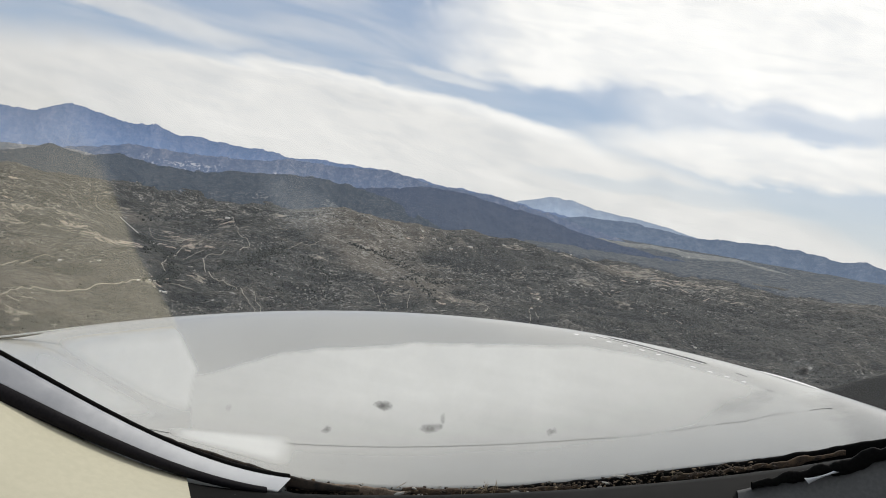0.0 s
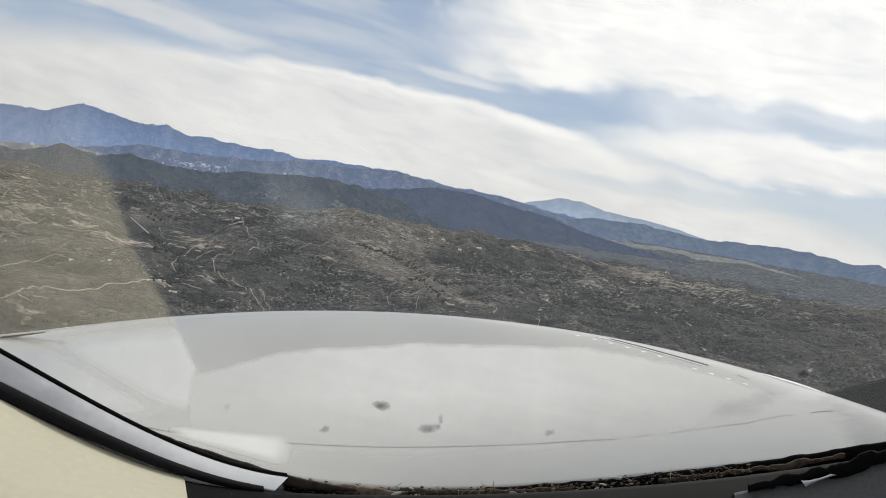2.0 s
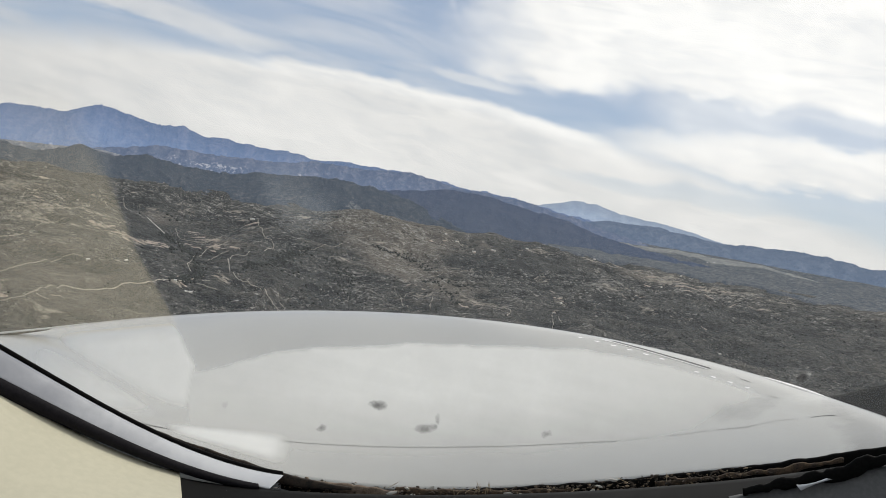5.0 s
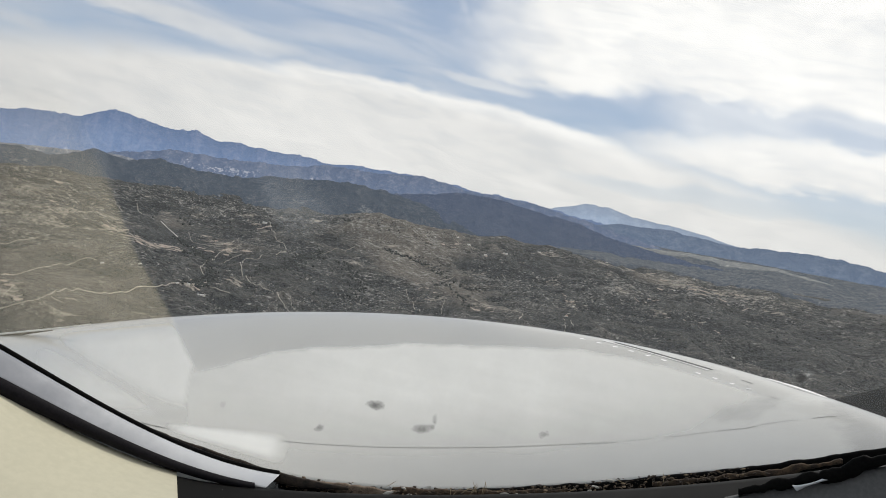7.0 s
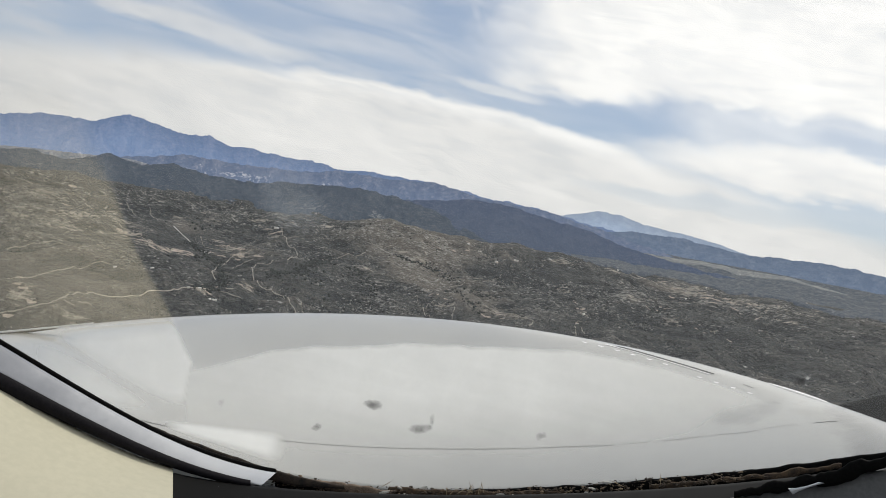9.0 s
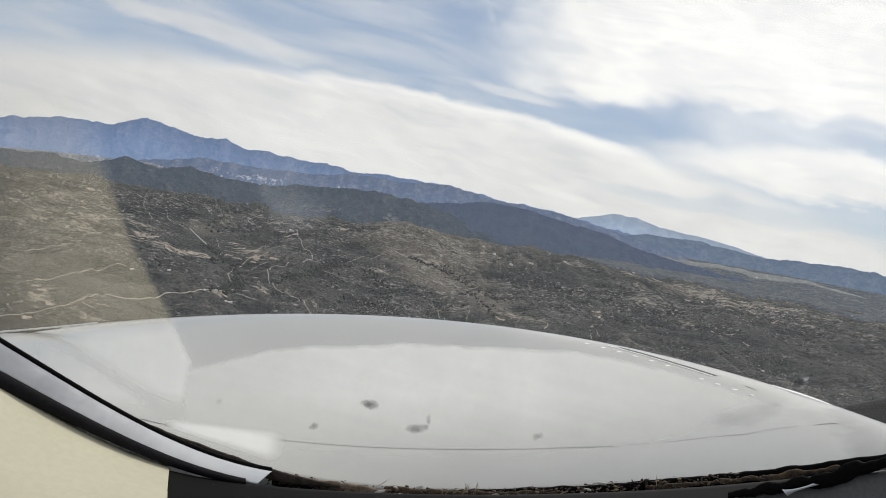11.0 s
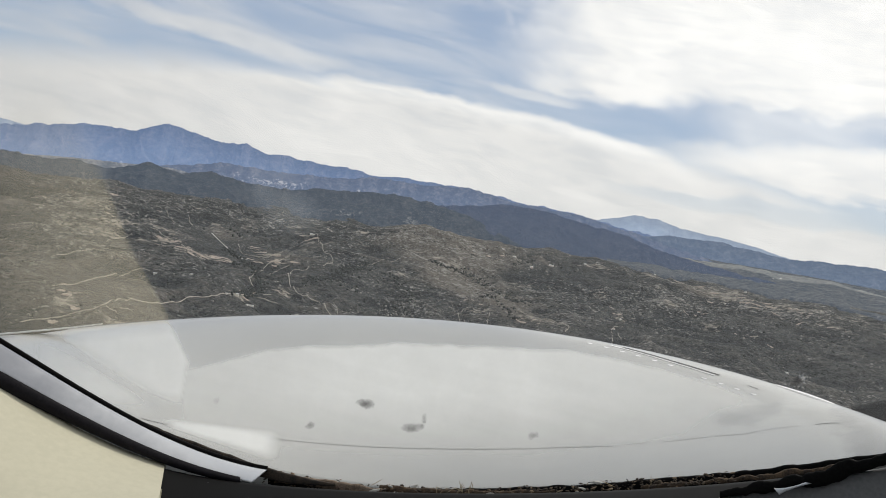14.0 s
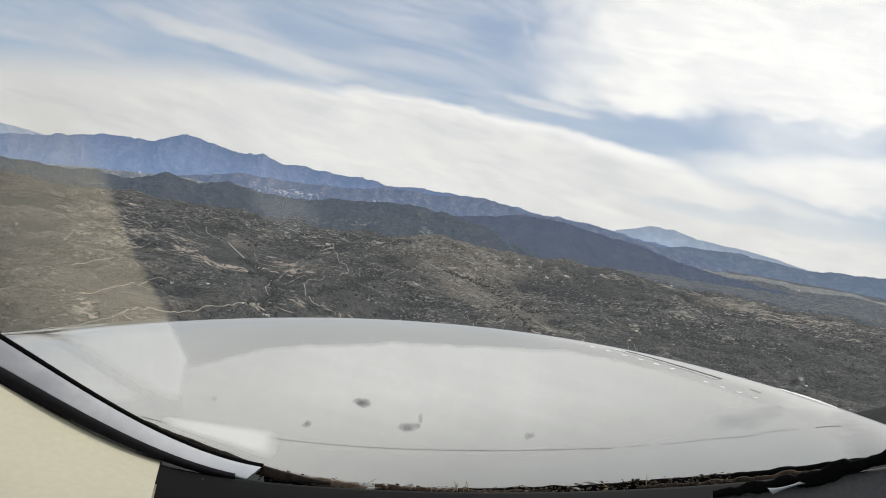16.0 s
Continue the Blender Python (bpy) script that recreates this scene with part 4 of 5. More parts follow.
for s0, q0, s1, q1, count in ((0.320, 0.805, 0.504, 0.694, 6), (0.582, 0.611, 0.696, 0.551, 4)):
    for k in np.linspace(0, 1, count):
        r = part("rivet", RIVET, None, cowling)
        r.location, r.rotation_euler = hood(s0 + (s1 - s0) * k, q0 + (q1 - q0) * k), (radians(14), radians(10), radians(-20))

# a highlight drawn as a bright strip along the far edge of the cowling
line_on_hood("rim_highlight", [(0.735, 0.955), (0.80, 0.93), (0.87, 0.90)], 0.011 * np.sin(np.linspace(0.15, 3.0, 70)), BRIGHT, "bright highlight strip along the cowling's edge")
line_on_hood("edge_line", [(0.74, 0.86), (0.80, 0.82), (0.86, 0.80)], 0.002 * np.sin(np.linspace(0.15, 3.0, 70)), DARK, "dark line beside the highlight strip")


# ---- dirt on the windshield ----
def splat_material():
    m, t, b = material("dried_bug_smear", 0.9)
    out = t.nodes["Material Output"]
    clear = t.nodes.new("ShaderNodeBsdfTransparent")
    blend = t.nodes.new("ShaderNodeMixShader")
    g = grain(t, local_of(t), 90.0, 2.0, 0.5)
    sock(t, mix(t, g, (0.022, 0.018, 0.019), (0.09, 0.075, 0.075)), b.inputs["Base Color"])
    sock(t, maths(t, "MULTIPLY", attr(t, "film"), ramp(t, g, 0.25, 0.6, 0.42, 0.75), clamp=True), blend.inputs[0])
    t.links.new(clear.outputs[0], blend.inputs[1])
    t.links.new(b.outputs[0], blend.inputs[2])
    t.links.new(blend.outputs[0], out.inputs["Surface"])
    return m


SPLAT = splat_material()


def smear(centre, w, h, tilt, strength, seed, name="bug_smear", label="dried brown bug smear"):
    """A thin dried smear that fades out at its edge, on the inner face of the pane."""
    k = np.linspace(-1, 1, 26)
    X, Z = np.meshgrid(k, k)
    lump = 0.55 + 0.9 * fbm(X * 2.2 + seed * 7.3, Z * 1.6 + seed, 3, seed)
    a = np.clip(1.0 - (X ** 2 + Z ** 2) / lump ** 2 * 1.3, 0, 1)
    c, sn = math.cos(radians(tilt)), math.sin(radians(tilt))
    w, h = w * 1.25, h * 1.25
    x, z = X * w * c - Z * h * sn, X * w * sn + Z * h * c
    pts = np.stack([centre[0] + x, np.full_like(x, centre[1]), centre[2] + z], -1)
    me = grid_mesh(name, pts, X.shape, SPLAT)
    add_attr(me, "film", a * strength)
    ob = part(name, me, None, windshield, label)
    ob.visible_shadow = False


for centre, w, h, tilt, strength, seed in (
        ((-0.0890, 0.9693, -0.1965), 0.0105, 0.0062, -10, 1.0, 1), ((-0.0279, 0.9707, -0.2261), 0.0135, 0.0062, 3, 1.0, 2), ((-0.0133, 0.9709, -0.2155), 0.0035, 0.0075, 0, 0.5, 3),
        ((-0.1587, 0.9657, -0.2249), 0.0062, 0.0050, 20, 0.75, 4), ((0.1246, 0.9677, -0.2346), 0.0062, 0.0045, 20, 0.55, 5), ((-0.2760, 0.9549, -0.1923), 0.0045, 0.0045, 0, 0.3, 6),
        ((0.4334, 0.9305, -0.1581), 0.0075, 0.0048, 25, 0.9, 7)):
    smear(centre, w, h, tilt, strength, seed)

# ---- crumbs and old sealant along the windshield base ----
CRUMB = simple("crumbling_sealant", (0.012, 0.008, 0.0055), (0.115, 0.076, 0.046), 130, 0.95, relief=0.5)
TAN = simple("tan_sealant", (0.06, 0.042, 0.030), (0.25, 0.19, 0.14), 110, 0.9, relief=0.5)
GRIT, gt, gb = material("grit_and_crumbs", 0.95)
gk = gt.nodes.new("ShaderNodeNewGeometry").outputs["Random Per Island"]
sock(gt, mix(gt, ramp(gt, gk, 0.55, 1.0), (0.026, 0.018, 0.011), (0.15, 0.110, 0.070)), gb.inputs["Base Color"])
rng = random.Random(5)


def lump(bm, c, sx, sy, sz, turn):
    r = bmesh.ops.create_icosphere(bm, subdivisions=1, radius=1.0)
    m = Matrix.Translation(c) @ Matrix.Rotation(turn, 4, "Y") @ Matrix.Diagonal((sx, sy, sz, 1))
    for v in r["verts"]:
        v.co = m @ (v.co * (0.75 + 0.5 * rng.random()))


cb = bmesh.new()
for i in range(1700):
    heap = rng.choice((-0.30, -0.22, -0.12, -0.06, -0.02, 0.02, 0.06, 0.10, 0.16, 0.22, 0.30, 0.40, 0.50, 0.60))
    sx = min(max(rng.gauss(heap, 0.05), -0.38), 0.72)
    b0 = Vector(base(np.array(sx))) * 0.895
    size = 0.0005 + 0.0012 * rng.random() ** 3
    lump(cb, b0 + Vector((0, rng.uniform(-0.011, 0.011), rng.uniform(-0.017, 0.001))), size * rng.uniform(1, 2.8), size * 1.5, size * rng.uniform(0.5, 1.4), rng.uniform(-0.7, 0.7))
debris = part("debris", cb, GRIT, airplane, "crumbs of old tan sealant and grit")
debris["kind"] = "stuff"
# pale flakes of paint, and dry straw caught in the gap
FLAKE = simple("pale_paint_flake", (0.42, 0.40, 0.36), (0.60, 0.58, 0.53), 90, 0.8)
STRAW = simple("dry_straw", (0.24, 0.18, 0.10), (0.40, 0.32, 0.20), 120, 0.9)
for heap, spread, count in ((-0.09, 0.035, 12), (-0.05, 0.02, 6), (0.33, 0.02, 4), (0.12, 0.08, 5)):
    for i in range(count):
        fb = bmesh.new()
        b0 = Vector(base(np.array(rng.gauss(heap, spread)))) * 0.892
        lump(fb, b0 + Vector((0, rng.uniform(-0.006, 0.004), rng.uniform(-0.012, 0.002))), rng.uniform(0.003, 0.008), 0.0012, rng.uniform(0.0012, 0.0026), rng.uniform(-0.5, 0.5))
        part("paint_flake", fb, FLAKE, airplane)
for i in range(22):
    fb = bmesh.new()
    b0 = Vector(base(np.array(rng.gauss(0.05, 0.025) if i < 16 else rng.uniform(-0.2, 0.5)))) * 0.890
    lump(fb, b0 + Vector((0, rng.uniform(-0.005, 0.003), rng.uniform(-0.012, 0.006))), 0.0004, 0.0004, rng.uniform(0.005, 0.012), rng.uniform(-1.3, 1.3))
    part("straw", fb, STRAW, airplane)
band("sealant_bead", [(-0.1873, 0.9113, -0.2717), (-0.1508, 0.9141, -0.2751), (-0.1114, 0.9163, -0.2811), (-0.0558, 0.9184, -0.2884)], [(-0.1873, 0.9113, -0.2796), (-0.1508, 0.9141, -0.2857), (-0.1114, 0.9163, -0.2944), (-0.0558, 0.9184, -0.2990)], TAN, airplane, 0.006, "cracked tan sealant bead", ragged=0.0022)
band("sealant_bead", [(0.2474, 0.9177, -0.2804), (0.3025, 0.9109, -0.2730), (0.3564, 0.9029, -0.2633), (0.4086, 0.8936, -0.2540), (0.4592, 0.8833, -0.2439)], [(0.2474, 0.9177, -0.2845), (0.3025, 0.9109, -0.2790), (0.3564, 0.9029, -0.2712), (0.4086, 0.8936, -0.2612), (0.4592, 0.8833, -0.2505)], CRUMB, airplane, 0.006, "crumbling brown sealant bead", ragged=0.0028)
band("sealant_bead", [(-0.0639, 0.9235, -0.2849), (-0.0164, 0.9243, -0.2893), (0.0382, 0.9240, -0.2905), (0.0924, 0.9225, -0.2900), (0.1462, 0.9197, -0.2878)], [(-0.0639, 0.9235, -0.2931), (-0.0164, 0.9243, -0.2988), (0.0382, 0.9240, -0.2987), (0.0924, 0.9225, -0.2968), (0.1462, 0.9197, -0.2919)], CRUMB, airplane, 0.006, "crumbling brown sealant bead", ragged=0.0022)
band("dirty_gap", [(-0.3651, 0.9030, -0.2001), (-0.3285, 0.9030, -0.2154), (-0.3019, 0.9030, -0.2261), (-0.2553, 0.9030, -0.2414), (-0.2221, 0.9030, -0.2520), (-0.1888, 0.9030, -0.2627), (-0.1489, 0.9030, -0.2733), (-0.1157, 0.9030, -0.2793)], [(-0.3651, 0.9030, -0.2028), (-0.3285, 0.9030, -0.2221), (-0.3019, 0.9030, -0.2361), (-0.2553, 0.9030, -0.2560), (-0.2221, 0.9030, -0.2666), (-0.1888, 0.9030, -0.2753), (-0.1489, 0.9030, -0.2813), (-0.1157, 0.9030, -0.2819)], GAP, airplane, 0.005, "dirty brown gap beside the windshield trim", ragged=0.0012)
# upper edge raised, so black stands in for soft shade under the cowling
band("base_seal", [(-0.2081, 0.9324, -0.2759), (-0.1272, 0.9382, -0.2856), (-0.0239, 0.9415, -0.2946), (0.0797, 0.9403, -0.2942), (0.2171, 0.9315, -0.2810), (0.3477, 0.9152, -0.2631), (0.5099, 0.8827, -0.2286), (0.5816, 0.8633, -0.2101)], [(-0.2081, 0.9324, -0.2910), (-0.1272, 0.9382, -0.2995), (-0.0239, 0.9415, -0.3085), (0.0797, 0.9403, -0.3081), (0.2171, 0.9315, -0.2974), (0.3477, 0.9152, -0.2792), (0.5099, 0.8827, -0.2444), (0.5816, 0.8633, -0.2268)], BLACK, airplane, 0.006, "dirty black seal and drawn-in shade at the windshield base", ragged=0.0015)
band("crumpled_strip", [(0.2986, 0.7846, -0.2469), (0.3228, 0.7806, -0.2341), (0.3407, 0.7775, -0.2344), (0.3723, 0.7714, -0.2262), (0.4032, 0.7648, -0.2117), (0.4376, 0.7567, -0.1982), (0.4997, 0.7398, -0.1767)], [(0.2986, 0.7846, -0.2560), (0.3228, 0.7806, -0.2490), (0.3407, 0.7775, -0.2467), (0.3723, 0.7714, -0.2386), (0.4032, 0.7648, -0.2258), (0.4376, 0.7567, -0.2141), (0.4997, 0.7398, -0.1913)], BLACK, airplane, 0.006, "crumpled black tape along the corner", ragged=0.004)
band("tape_flap", [(0.3464, 0.7695, -0.2377), (0.3593, 0.7670, -0.2357), (0.3744, 0.7640, -0.2297)], [(0.3511, 0.7686, -0.2439), (0.3640, 0.7661, -0.2367), (0.3801, 0.7628, -0.2306)], ALLOY, airplane, 0.002, "bright curled edge of tape")

# ---- roads ----
def road(name, stations, width, label, mat=DIRT, lift=1.1, wander=7.0):
    """A dirt track over the land, through (azimuth, distance) stations."""
    st = np.array(stations, float)
    t0 = np.concatenate([[0], np.cumsum(np.hypot(np.diff(np.radians(st[:, 0])) * st[:-1, 1], np.diff(st[:, 1])))])
    k = np.arange(0, t0[-1], 4.0)
    a, r = np.interp(k, t0, st[:, 0]), np.interp(k, t0, st[:, 1])
    w = np.hanning(9) / np.hanning(9).sum()
    a, r = np.convolve(np.pad(a, 4, "edge"), w, "valid"), np.convolve(np.pad(r, 4, "edge"), w, "valid")
    wig = fbm(k / 40, k * 0 + len(name), 3, 71) - 0.5
    a = a + np.degrees(wig * wander / r)
    mid = on_land(a, r)
    d = np.gradient(mid, axis=0)
    side = np.cross(d, (0, 0, 1.0))
    side /= np.linalg.norm(side, axis=1)[:, None]
    half = (width * 0.128 * (0.45 + 1.1 * fbm(k / 25, k * 0 + 3, 3, 5)))[:, None]
    out = []
    for f, dz in ((-1.15, -1.5), (-1, 0.0), (0, 0.12), (1, 0.0), (1.15, -1.5)):
        p = mid + side * half * f
        aa, rr_ = np.degrees(np.arctan2(p[:, 0], p[:, 1])), np.hypot(p[:, 0], p[:, 1])
        p[:, 2] = land(aa, rr_) + lift + dz
        out.append(p)
    me = grid_mesh(name, np.stack(out), (5, len(k)), mat)
    return tagged(new(name, me), label, "road", kind="structure")


TRACK = "narrow pale dirt track winding through scrub"
GRADED = "pale graded dirt road across the valley"
road("road", [(-31.24, 1530), (-29.37, 1532), (-27.46, 1526), (-26.15, 1544), (-25.57, 1586), (-24.48, 1662), (-23.57, 1684), (-22.67, 1710), (-21.78, 1748), (-20.55, 1804), (-19.24, 1824), (-18.34, 1888), (-17.37, 1898), (-16.4, 1942), (-15.37, 1926), (-14.35, 1922)], 5.5, GRADED)
road("road", [(-14.11, 2514), (-14.84, 2484), (-15.59, 2462), (-16.38, 2288), (-16.78, 2084), (-16.34, 2052)], 6.0, GRADED)
road("road", [(-12.6, 2464), (-12.75, 2418), (-13.75, 2412), (-14.1, 2262), (-13.81, 2188), (-13.45, 2060), (-12.87, 2034), (-12.22, 2010), (-11.51, 2020), (-10.91, 1924), (-10.54, 1888), (-10.19, 1846), (-9.91, 1794), (-9.57, 1678)], 5.5, GRADED)
road("road", [(-12.68, 3098), (-12.06, 2944), (-11.92, 2812), (-11.63, 2790), (-11.12, 2766), (-10.92, 2588), (-11.59, 2480)], 5.5, GRADED)
road("road", [(-26.15, 1544), (-25.7, 1538), (-25.22, 1530)], 3.0, TRACK)
road("road", [(-25.27, 1542), (-24.37, 1558), (-24.17, 1550)], 3.0, TRACK)
road("road", [(-29.61, 1660), (-28.01, 1726), (-27.22, 1788), (-26.41, 1852), (-24.74, 1986), (-24.07, 2002), (-23.51, 1980)], 2.6, TRACK)
road("road", [(-10.35, 2010), (-10.07, 1940), (-9.92, 1916), (-9.67, 1868), (-9.25, 1688)], 3.2, TRACK)
road("road", [(-1.82, 2424), (-1.11, 2216), (-0.91, 2190), (-0.36, 2114)], 3.6, TRACK)
road("road", [(-1.11, 2216), (-0.75, 2340), (-0.45, 2360)], 3.6, TRACK)
road("road", [(1.24, 2302), (1.23, 2194), (1.15, 2172), (1.15, 2098)], 3.6, TRACK)
road("road", [(10.49, 1972), (10.41, 2162), (10.27, 2312), (11.03, 2400)], 4.5, TRACK)
road("road", [(10.71, 2284), (11.1, 2162)], 4.0, TRACK)
road("road", [(0.5, 2700), (1.1, 2714), (1.58, 2732), (1.67, 2748)], 4.5, TRACK)
road("road", [(-23.37, 2708), (-23.15, 2644), (-22.37, 2570), (-21.03, 2398), (-19.47, 2396), (-17.93, 2404)], 5.5, GRADED)
road("road", [(-9.17, 2694), (-7.58, 2790), (-5.99, 2898)], 3.0, TRACK)
road("road", [(-3.43, 2916), (-1.62, 2894), (0.19, 2788)], 4.0, TRACK)
road("road", [(-17.92, 2756), (-17.59, 2594), (-16.67, 2536), (-15.66, 2508), (-14.73, 2642), (-14.38, 2832)], 3.5, TRACK)
road("road", [(3.45, 2390), (4.8, 2318), (6.07, 2310), (7.16, 2222), (7.05, 2112)], 5.0, GRADED)
road("road", [(11.52, 3454), (12.76, 3522), (14.01, 3492), (15.67, 3386), (17.27, 3360)], 6.0, GRADED)
road("road", [(-21.56, 3128), (-21.35, 3010), (-21.18, 2918)], 3.0, TRACK)
road("road", [(-29.86, 2052), (-28.61, 2112), (-27.16, 2144)], 3.0, TRACK)
road("road", [(-26.7, 2394), (-25.73, 2564), (-25.08, 2606)], 3.0, TRACK)
road("road", [(-29.55, 2686), (-28.55, 2676)], 3.5, TRACK)
road("road", [(-27.6, 2914), (-27.51, 3070)], 3.5, TRACK)
road("road", [(-23.15, 3166), (-22.69, 2974), (-22.36, 2904)], 3.0, TRACK)
road("road", [(-21.51, 3078), (-21.18, 2922)], 3.5, TRACK)
road("road", [(-6.1, 3010), (-5.01, 2980), (-4.01, 3018)], 3.0, TRACK)
road("road", [(18.19, 3962), (19.42, 3960), (20.85, 3966)], 4.0, TRACK)
road("road", [(-14.0, 2448), (-14.74, 2428), (-15.47, 2278)], 3.0, TRACK)
STRIP = simple("packed_airstrip_earth", (0.44, 0.42, 0.38), (0.58, 0.56, 0.51), 0.06, 0.95)
ends = [on_land(a, r) for a, r in ((-19.83, 2866), (-18.46, 2602))]
straight = [ends[0] + (ends[1] - ends[0]) * k for k in np.linspace(0, 1, 9)]
road("airstrip", [(math.degrees(math.atan2(p[0], p[1])), math.hypot(p[0], p[1])) for p in straight], 9.0, "pale straight dirt airstrip in a grassy valley", STRIP, 2.2, 0.0)

# ---- bare lots and spur tracks round the farms ----
LOT_SOIL = simple("pinkish_bare_soil", (0.20, 0.160, 0.130), (0.44, 0.375, 0.315), 0.09, 0.95)


def lot(az_deg, r, length, width, turn, seed):
    """A ragged patch of bare soil lying on the land."""
    th = np.linspace(0, 2 * math.pi, 28, endpoint=False)
    edge_k = 0.45 + 1.1 * fbm(np.cos(th) * 2.2 + 5, np.sin(th) * 2.2 + seed, 3, seed)
    k = np.linspace(0.02, 1, 6)[:, None]
    u, v = k * edge_k * np.cos(th) * length / 2, k * edge_k * np.sin(th) * width / 2
    c, sn = math.cos(radians(turn)), math.sin(radians(turn))
    a0 = radians(az_deg)
    x, y = r * math.sin(a0) + u * c - v * sn, r * math.cos(a0) + u * sn + v * c
    z = land(np.degrees(np.arctan2(x, y)), np.hypot(x, y)) + 0.9 - 1.6 * (k > 0.99)
    me = grid_mesh("dirt_lot", np.stack([x, y, z], -1), u.shape, LOT_SOIL, wrap=True)
    return tagged(new("dirt_lot", me), "ragged patch of bare pinkish soil among scrub", "lot", kind="structure")


# azimuth, distance, spread of both, number, longest patch
farms_near = [(-22.6, 2560, 0.5, 25, 6, 36), (-21.6, 2420, 0.6, 30, 8, 60), (-20.4, 2400, 0.8, 30, 8, 55), (-19.2, 2420, 0.5, 20, 4, 50), (-16.4, 2640, 0.5, 50, 6, 42), (-15.5, 2540, 0.7, 40, 8, 46), (-14.6, 2530, 0.4, 30, 5, 40),
         (-16.0, 1990, 0.6, 50, 5, 24), (3.4, 2320, 0.7, 50, 8, 46), (4.6, 2200, 0.7, 50, 7, 40), (-0.6, 2450, 0.7, 60, 5, 40)]
farms_far = [(15.6, 3480, 1.2, 50, 7, 80), (18.6, 3330, 1.0, 60, 8, 60), (20.8, 3330, 1.0, 60, 8, 60), (15.9, 2920, 0.5, 50, 5, 34),
         (19.8, 2670, 0.7, 60, 6, 30), (10.4, 2660, 0.5, 60, 4, 26), (4.6, 3140, 0.8, 40, 5, 40), (0.7, 3160, 1.0, 50, 6, 44), (23.4, 3150, 1.0, 90, 5, 44), (-28.2, 1600, 0.7, 40, 5, 30), (-27.6, 3150, 1.6, 160, 8, 50), (-25.8, 2900, 1.0, 120, 5, 44), (-12.6, 3050, 0.6, 50, 4, 36)]
spread = np.random.RandomState(29)
for fa, fr, da, dr, count, longest in farms_near + farms_far:
    for i in range(count):
        la, lr = fa + da * spread.randn(), fr + dr * spread.randn()
        lot(la, lr, longest * spread.uniform(0.3, 1.0), spread.uniform(7, 15), spread.uniform(-30, 18), 300 + spread.randint(900))
    for i in range(count // 3):
        la, lr, ta, tr = fa + da * spread.randn(), fr + dr * spread.randn(), spread.uniform(-1, 1), spread.uniform(-1, 1)
        road("road", [(la, lr), (la + 0.25 * ta, lr + 22 * tr), (la + 0.5 * ta, lr + 30 * tr), (la + 0.7 * ta + 0.1, lr + 60 * tr)], 4.0, TRACK)

# ---- houses ----
WALLS = simple("pale_stucco", (0.62, 0.58, 0.52), (0.74, 0.71, 0.66), 0.4, 0.9)
ROOF = simple("pale_roofing", (0.50, 0.48, 0.46), (0.66, 0.65, 0.63), 0.5, 0.7)
ROOF_RED = simple("brown_roofing", (0.22, 0.13, 0.09), (0.32, 0.20, 0.15), 0.5, 0.8)
PANE = simple("dark_window_glass", (0.02, 0.025, 0.03), (0.04, 0.045, 0.05), 1.0, 0.1)


def house(az_deg, r, turn, length, width, height, roof_mat, label):
    ob = new("house")
    ob.matrix_world = Matrix.Translation(on_land(az_deg, r)) @ Matrix.Rotation(radians(turn), 4, "Z")
    tagged(ob, label, "house", "scattered ranch houses")
    bm = bmesh.new()
    bmesh.ops.create_cube(bm, size=1.0)
    for v in bm.verts:
        v.co = (v.co.x * length, v.co.y * width, v.co.z * (height + 4) + height / 2 - 2)
    part("wall", bm, WALLS, ob)
    bm = bmesh.new()
    l, w, e = length / 2 + 0.6, width / 2 + 0.6, width * 0.22
    pts = [(-l, -w, -0.15), (l, -w, -0.15), (l, w, -0.15), (-l, w, -0.15), (-l, -w, 0.15), (l, -w, 0.15), (l, w, 0.15), (-l, w, 0.15), (-l, 0, e), (l, 0, e)]
    vs = [bm.verts.new((x, y, z + height)) for x, y, z in pts]
    for f in ((3, 2, 1, 0), (0, 1, 5, 4), (2, 3, 7, 6), (4, 5, 9, 8), (6, 7, 8, 9), (0, 4, 8, 7, 3), (1, 2, 6, 9, 5)):
        bm.faces.new([vs[i] for i in f])
    part("roof", bm, roof_mat, ob)
    for side in (-1, 1):
        for k in range(3):
            bm = bmesh.new()
            bmesh.ops.create_cube(bm, size=1.0)
            for v in bm.verts:
                v.co = (v.co.x * 1.5 + (k - 1) * length * 0.3, v.co.y * 0.12 + side * width / 2, v.co.z * 1.2 + height * 0.55)
            part("window", bm, PANE, ob)
    ob.scale = (0.58,) * 3
    return ob


# azimuth, distance, turn, length, width, height of the eaves, brown roof
homes_west = [
    (-16.28, 1884, 20, 20, 9, 4, 0),
    (-16.6, 1876, 70, 9, 7, 3.5, 0),
    (-23.2, 1968, 30, 14, 9, 4, 0),
    (-20.77, 1994, 60, 13, 8, 3.5, 0),
    (-17.62, 2492, 10, 16, 10, 4, 0),
    (-17.41, 2482, 35, 12, 9, 4, 0),
    (-17.12, 2478, 80, 14, 8, 4, 0),
    (-12.76, 3034, 0, 28, 14, 5, 0),
    (-15.91, 2632, 30, 14, 9, 4, 1),
    (-17.37, 1898, 15, 12, 8, 3.5, 0),
    (-18.14, 1886, 40, 10, 7, 3, 0)]
homes_east = [
    (5.13, 3164, 5, 30, 14, 6, 0),
    (3.69, 3084, 15, 22, 12, 5, 0),
    (2.32, 3246, 40, 26, 12, 5, 0),
    (10.38, 2322, 20, 15, 9, 4, 1),
    (10.73, 2618, 55, 18, 10, 4, 0)]
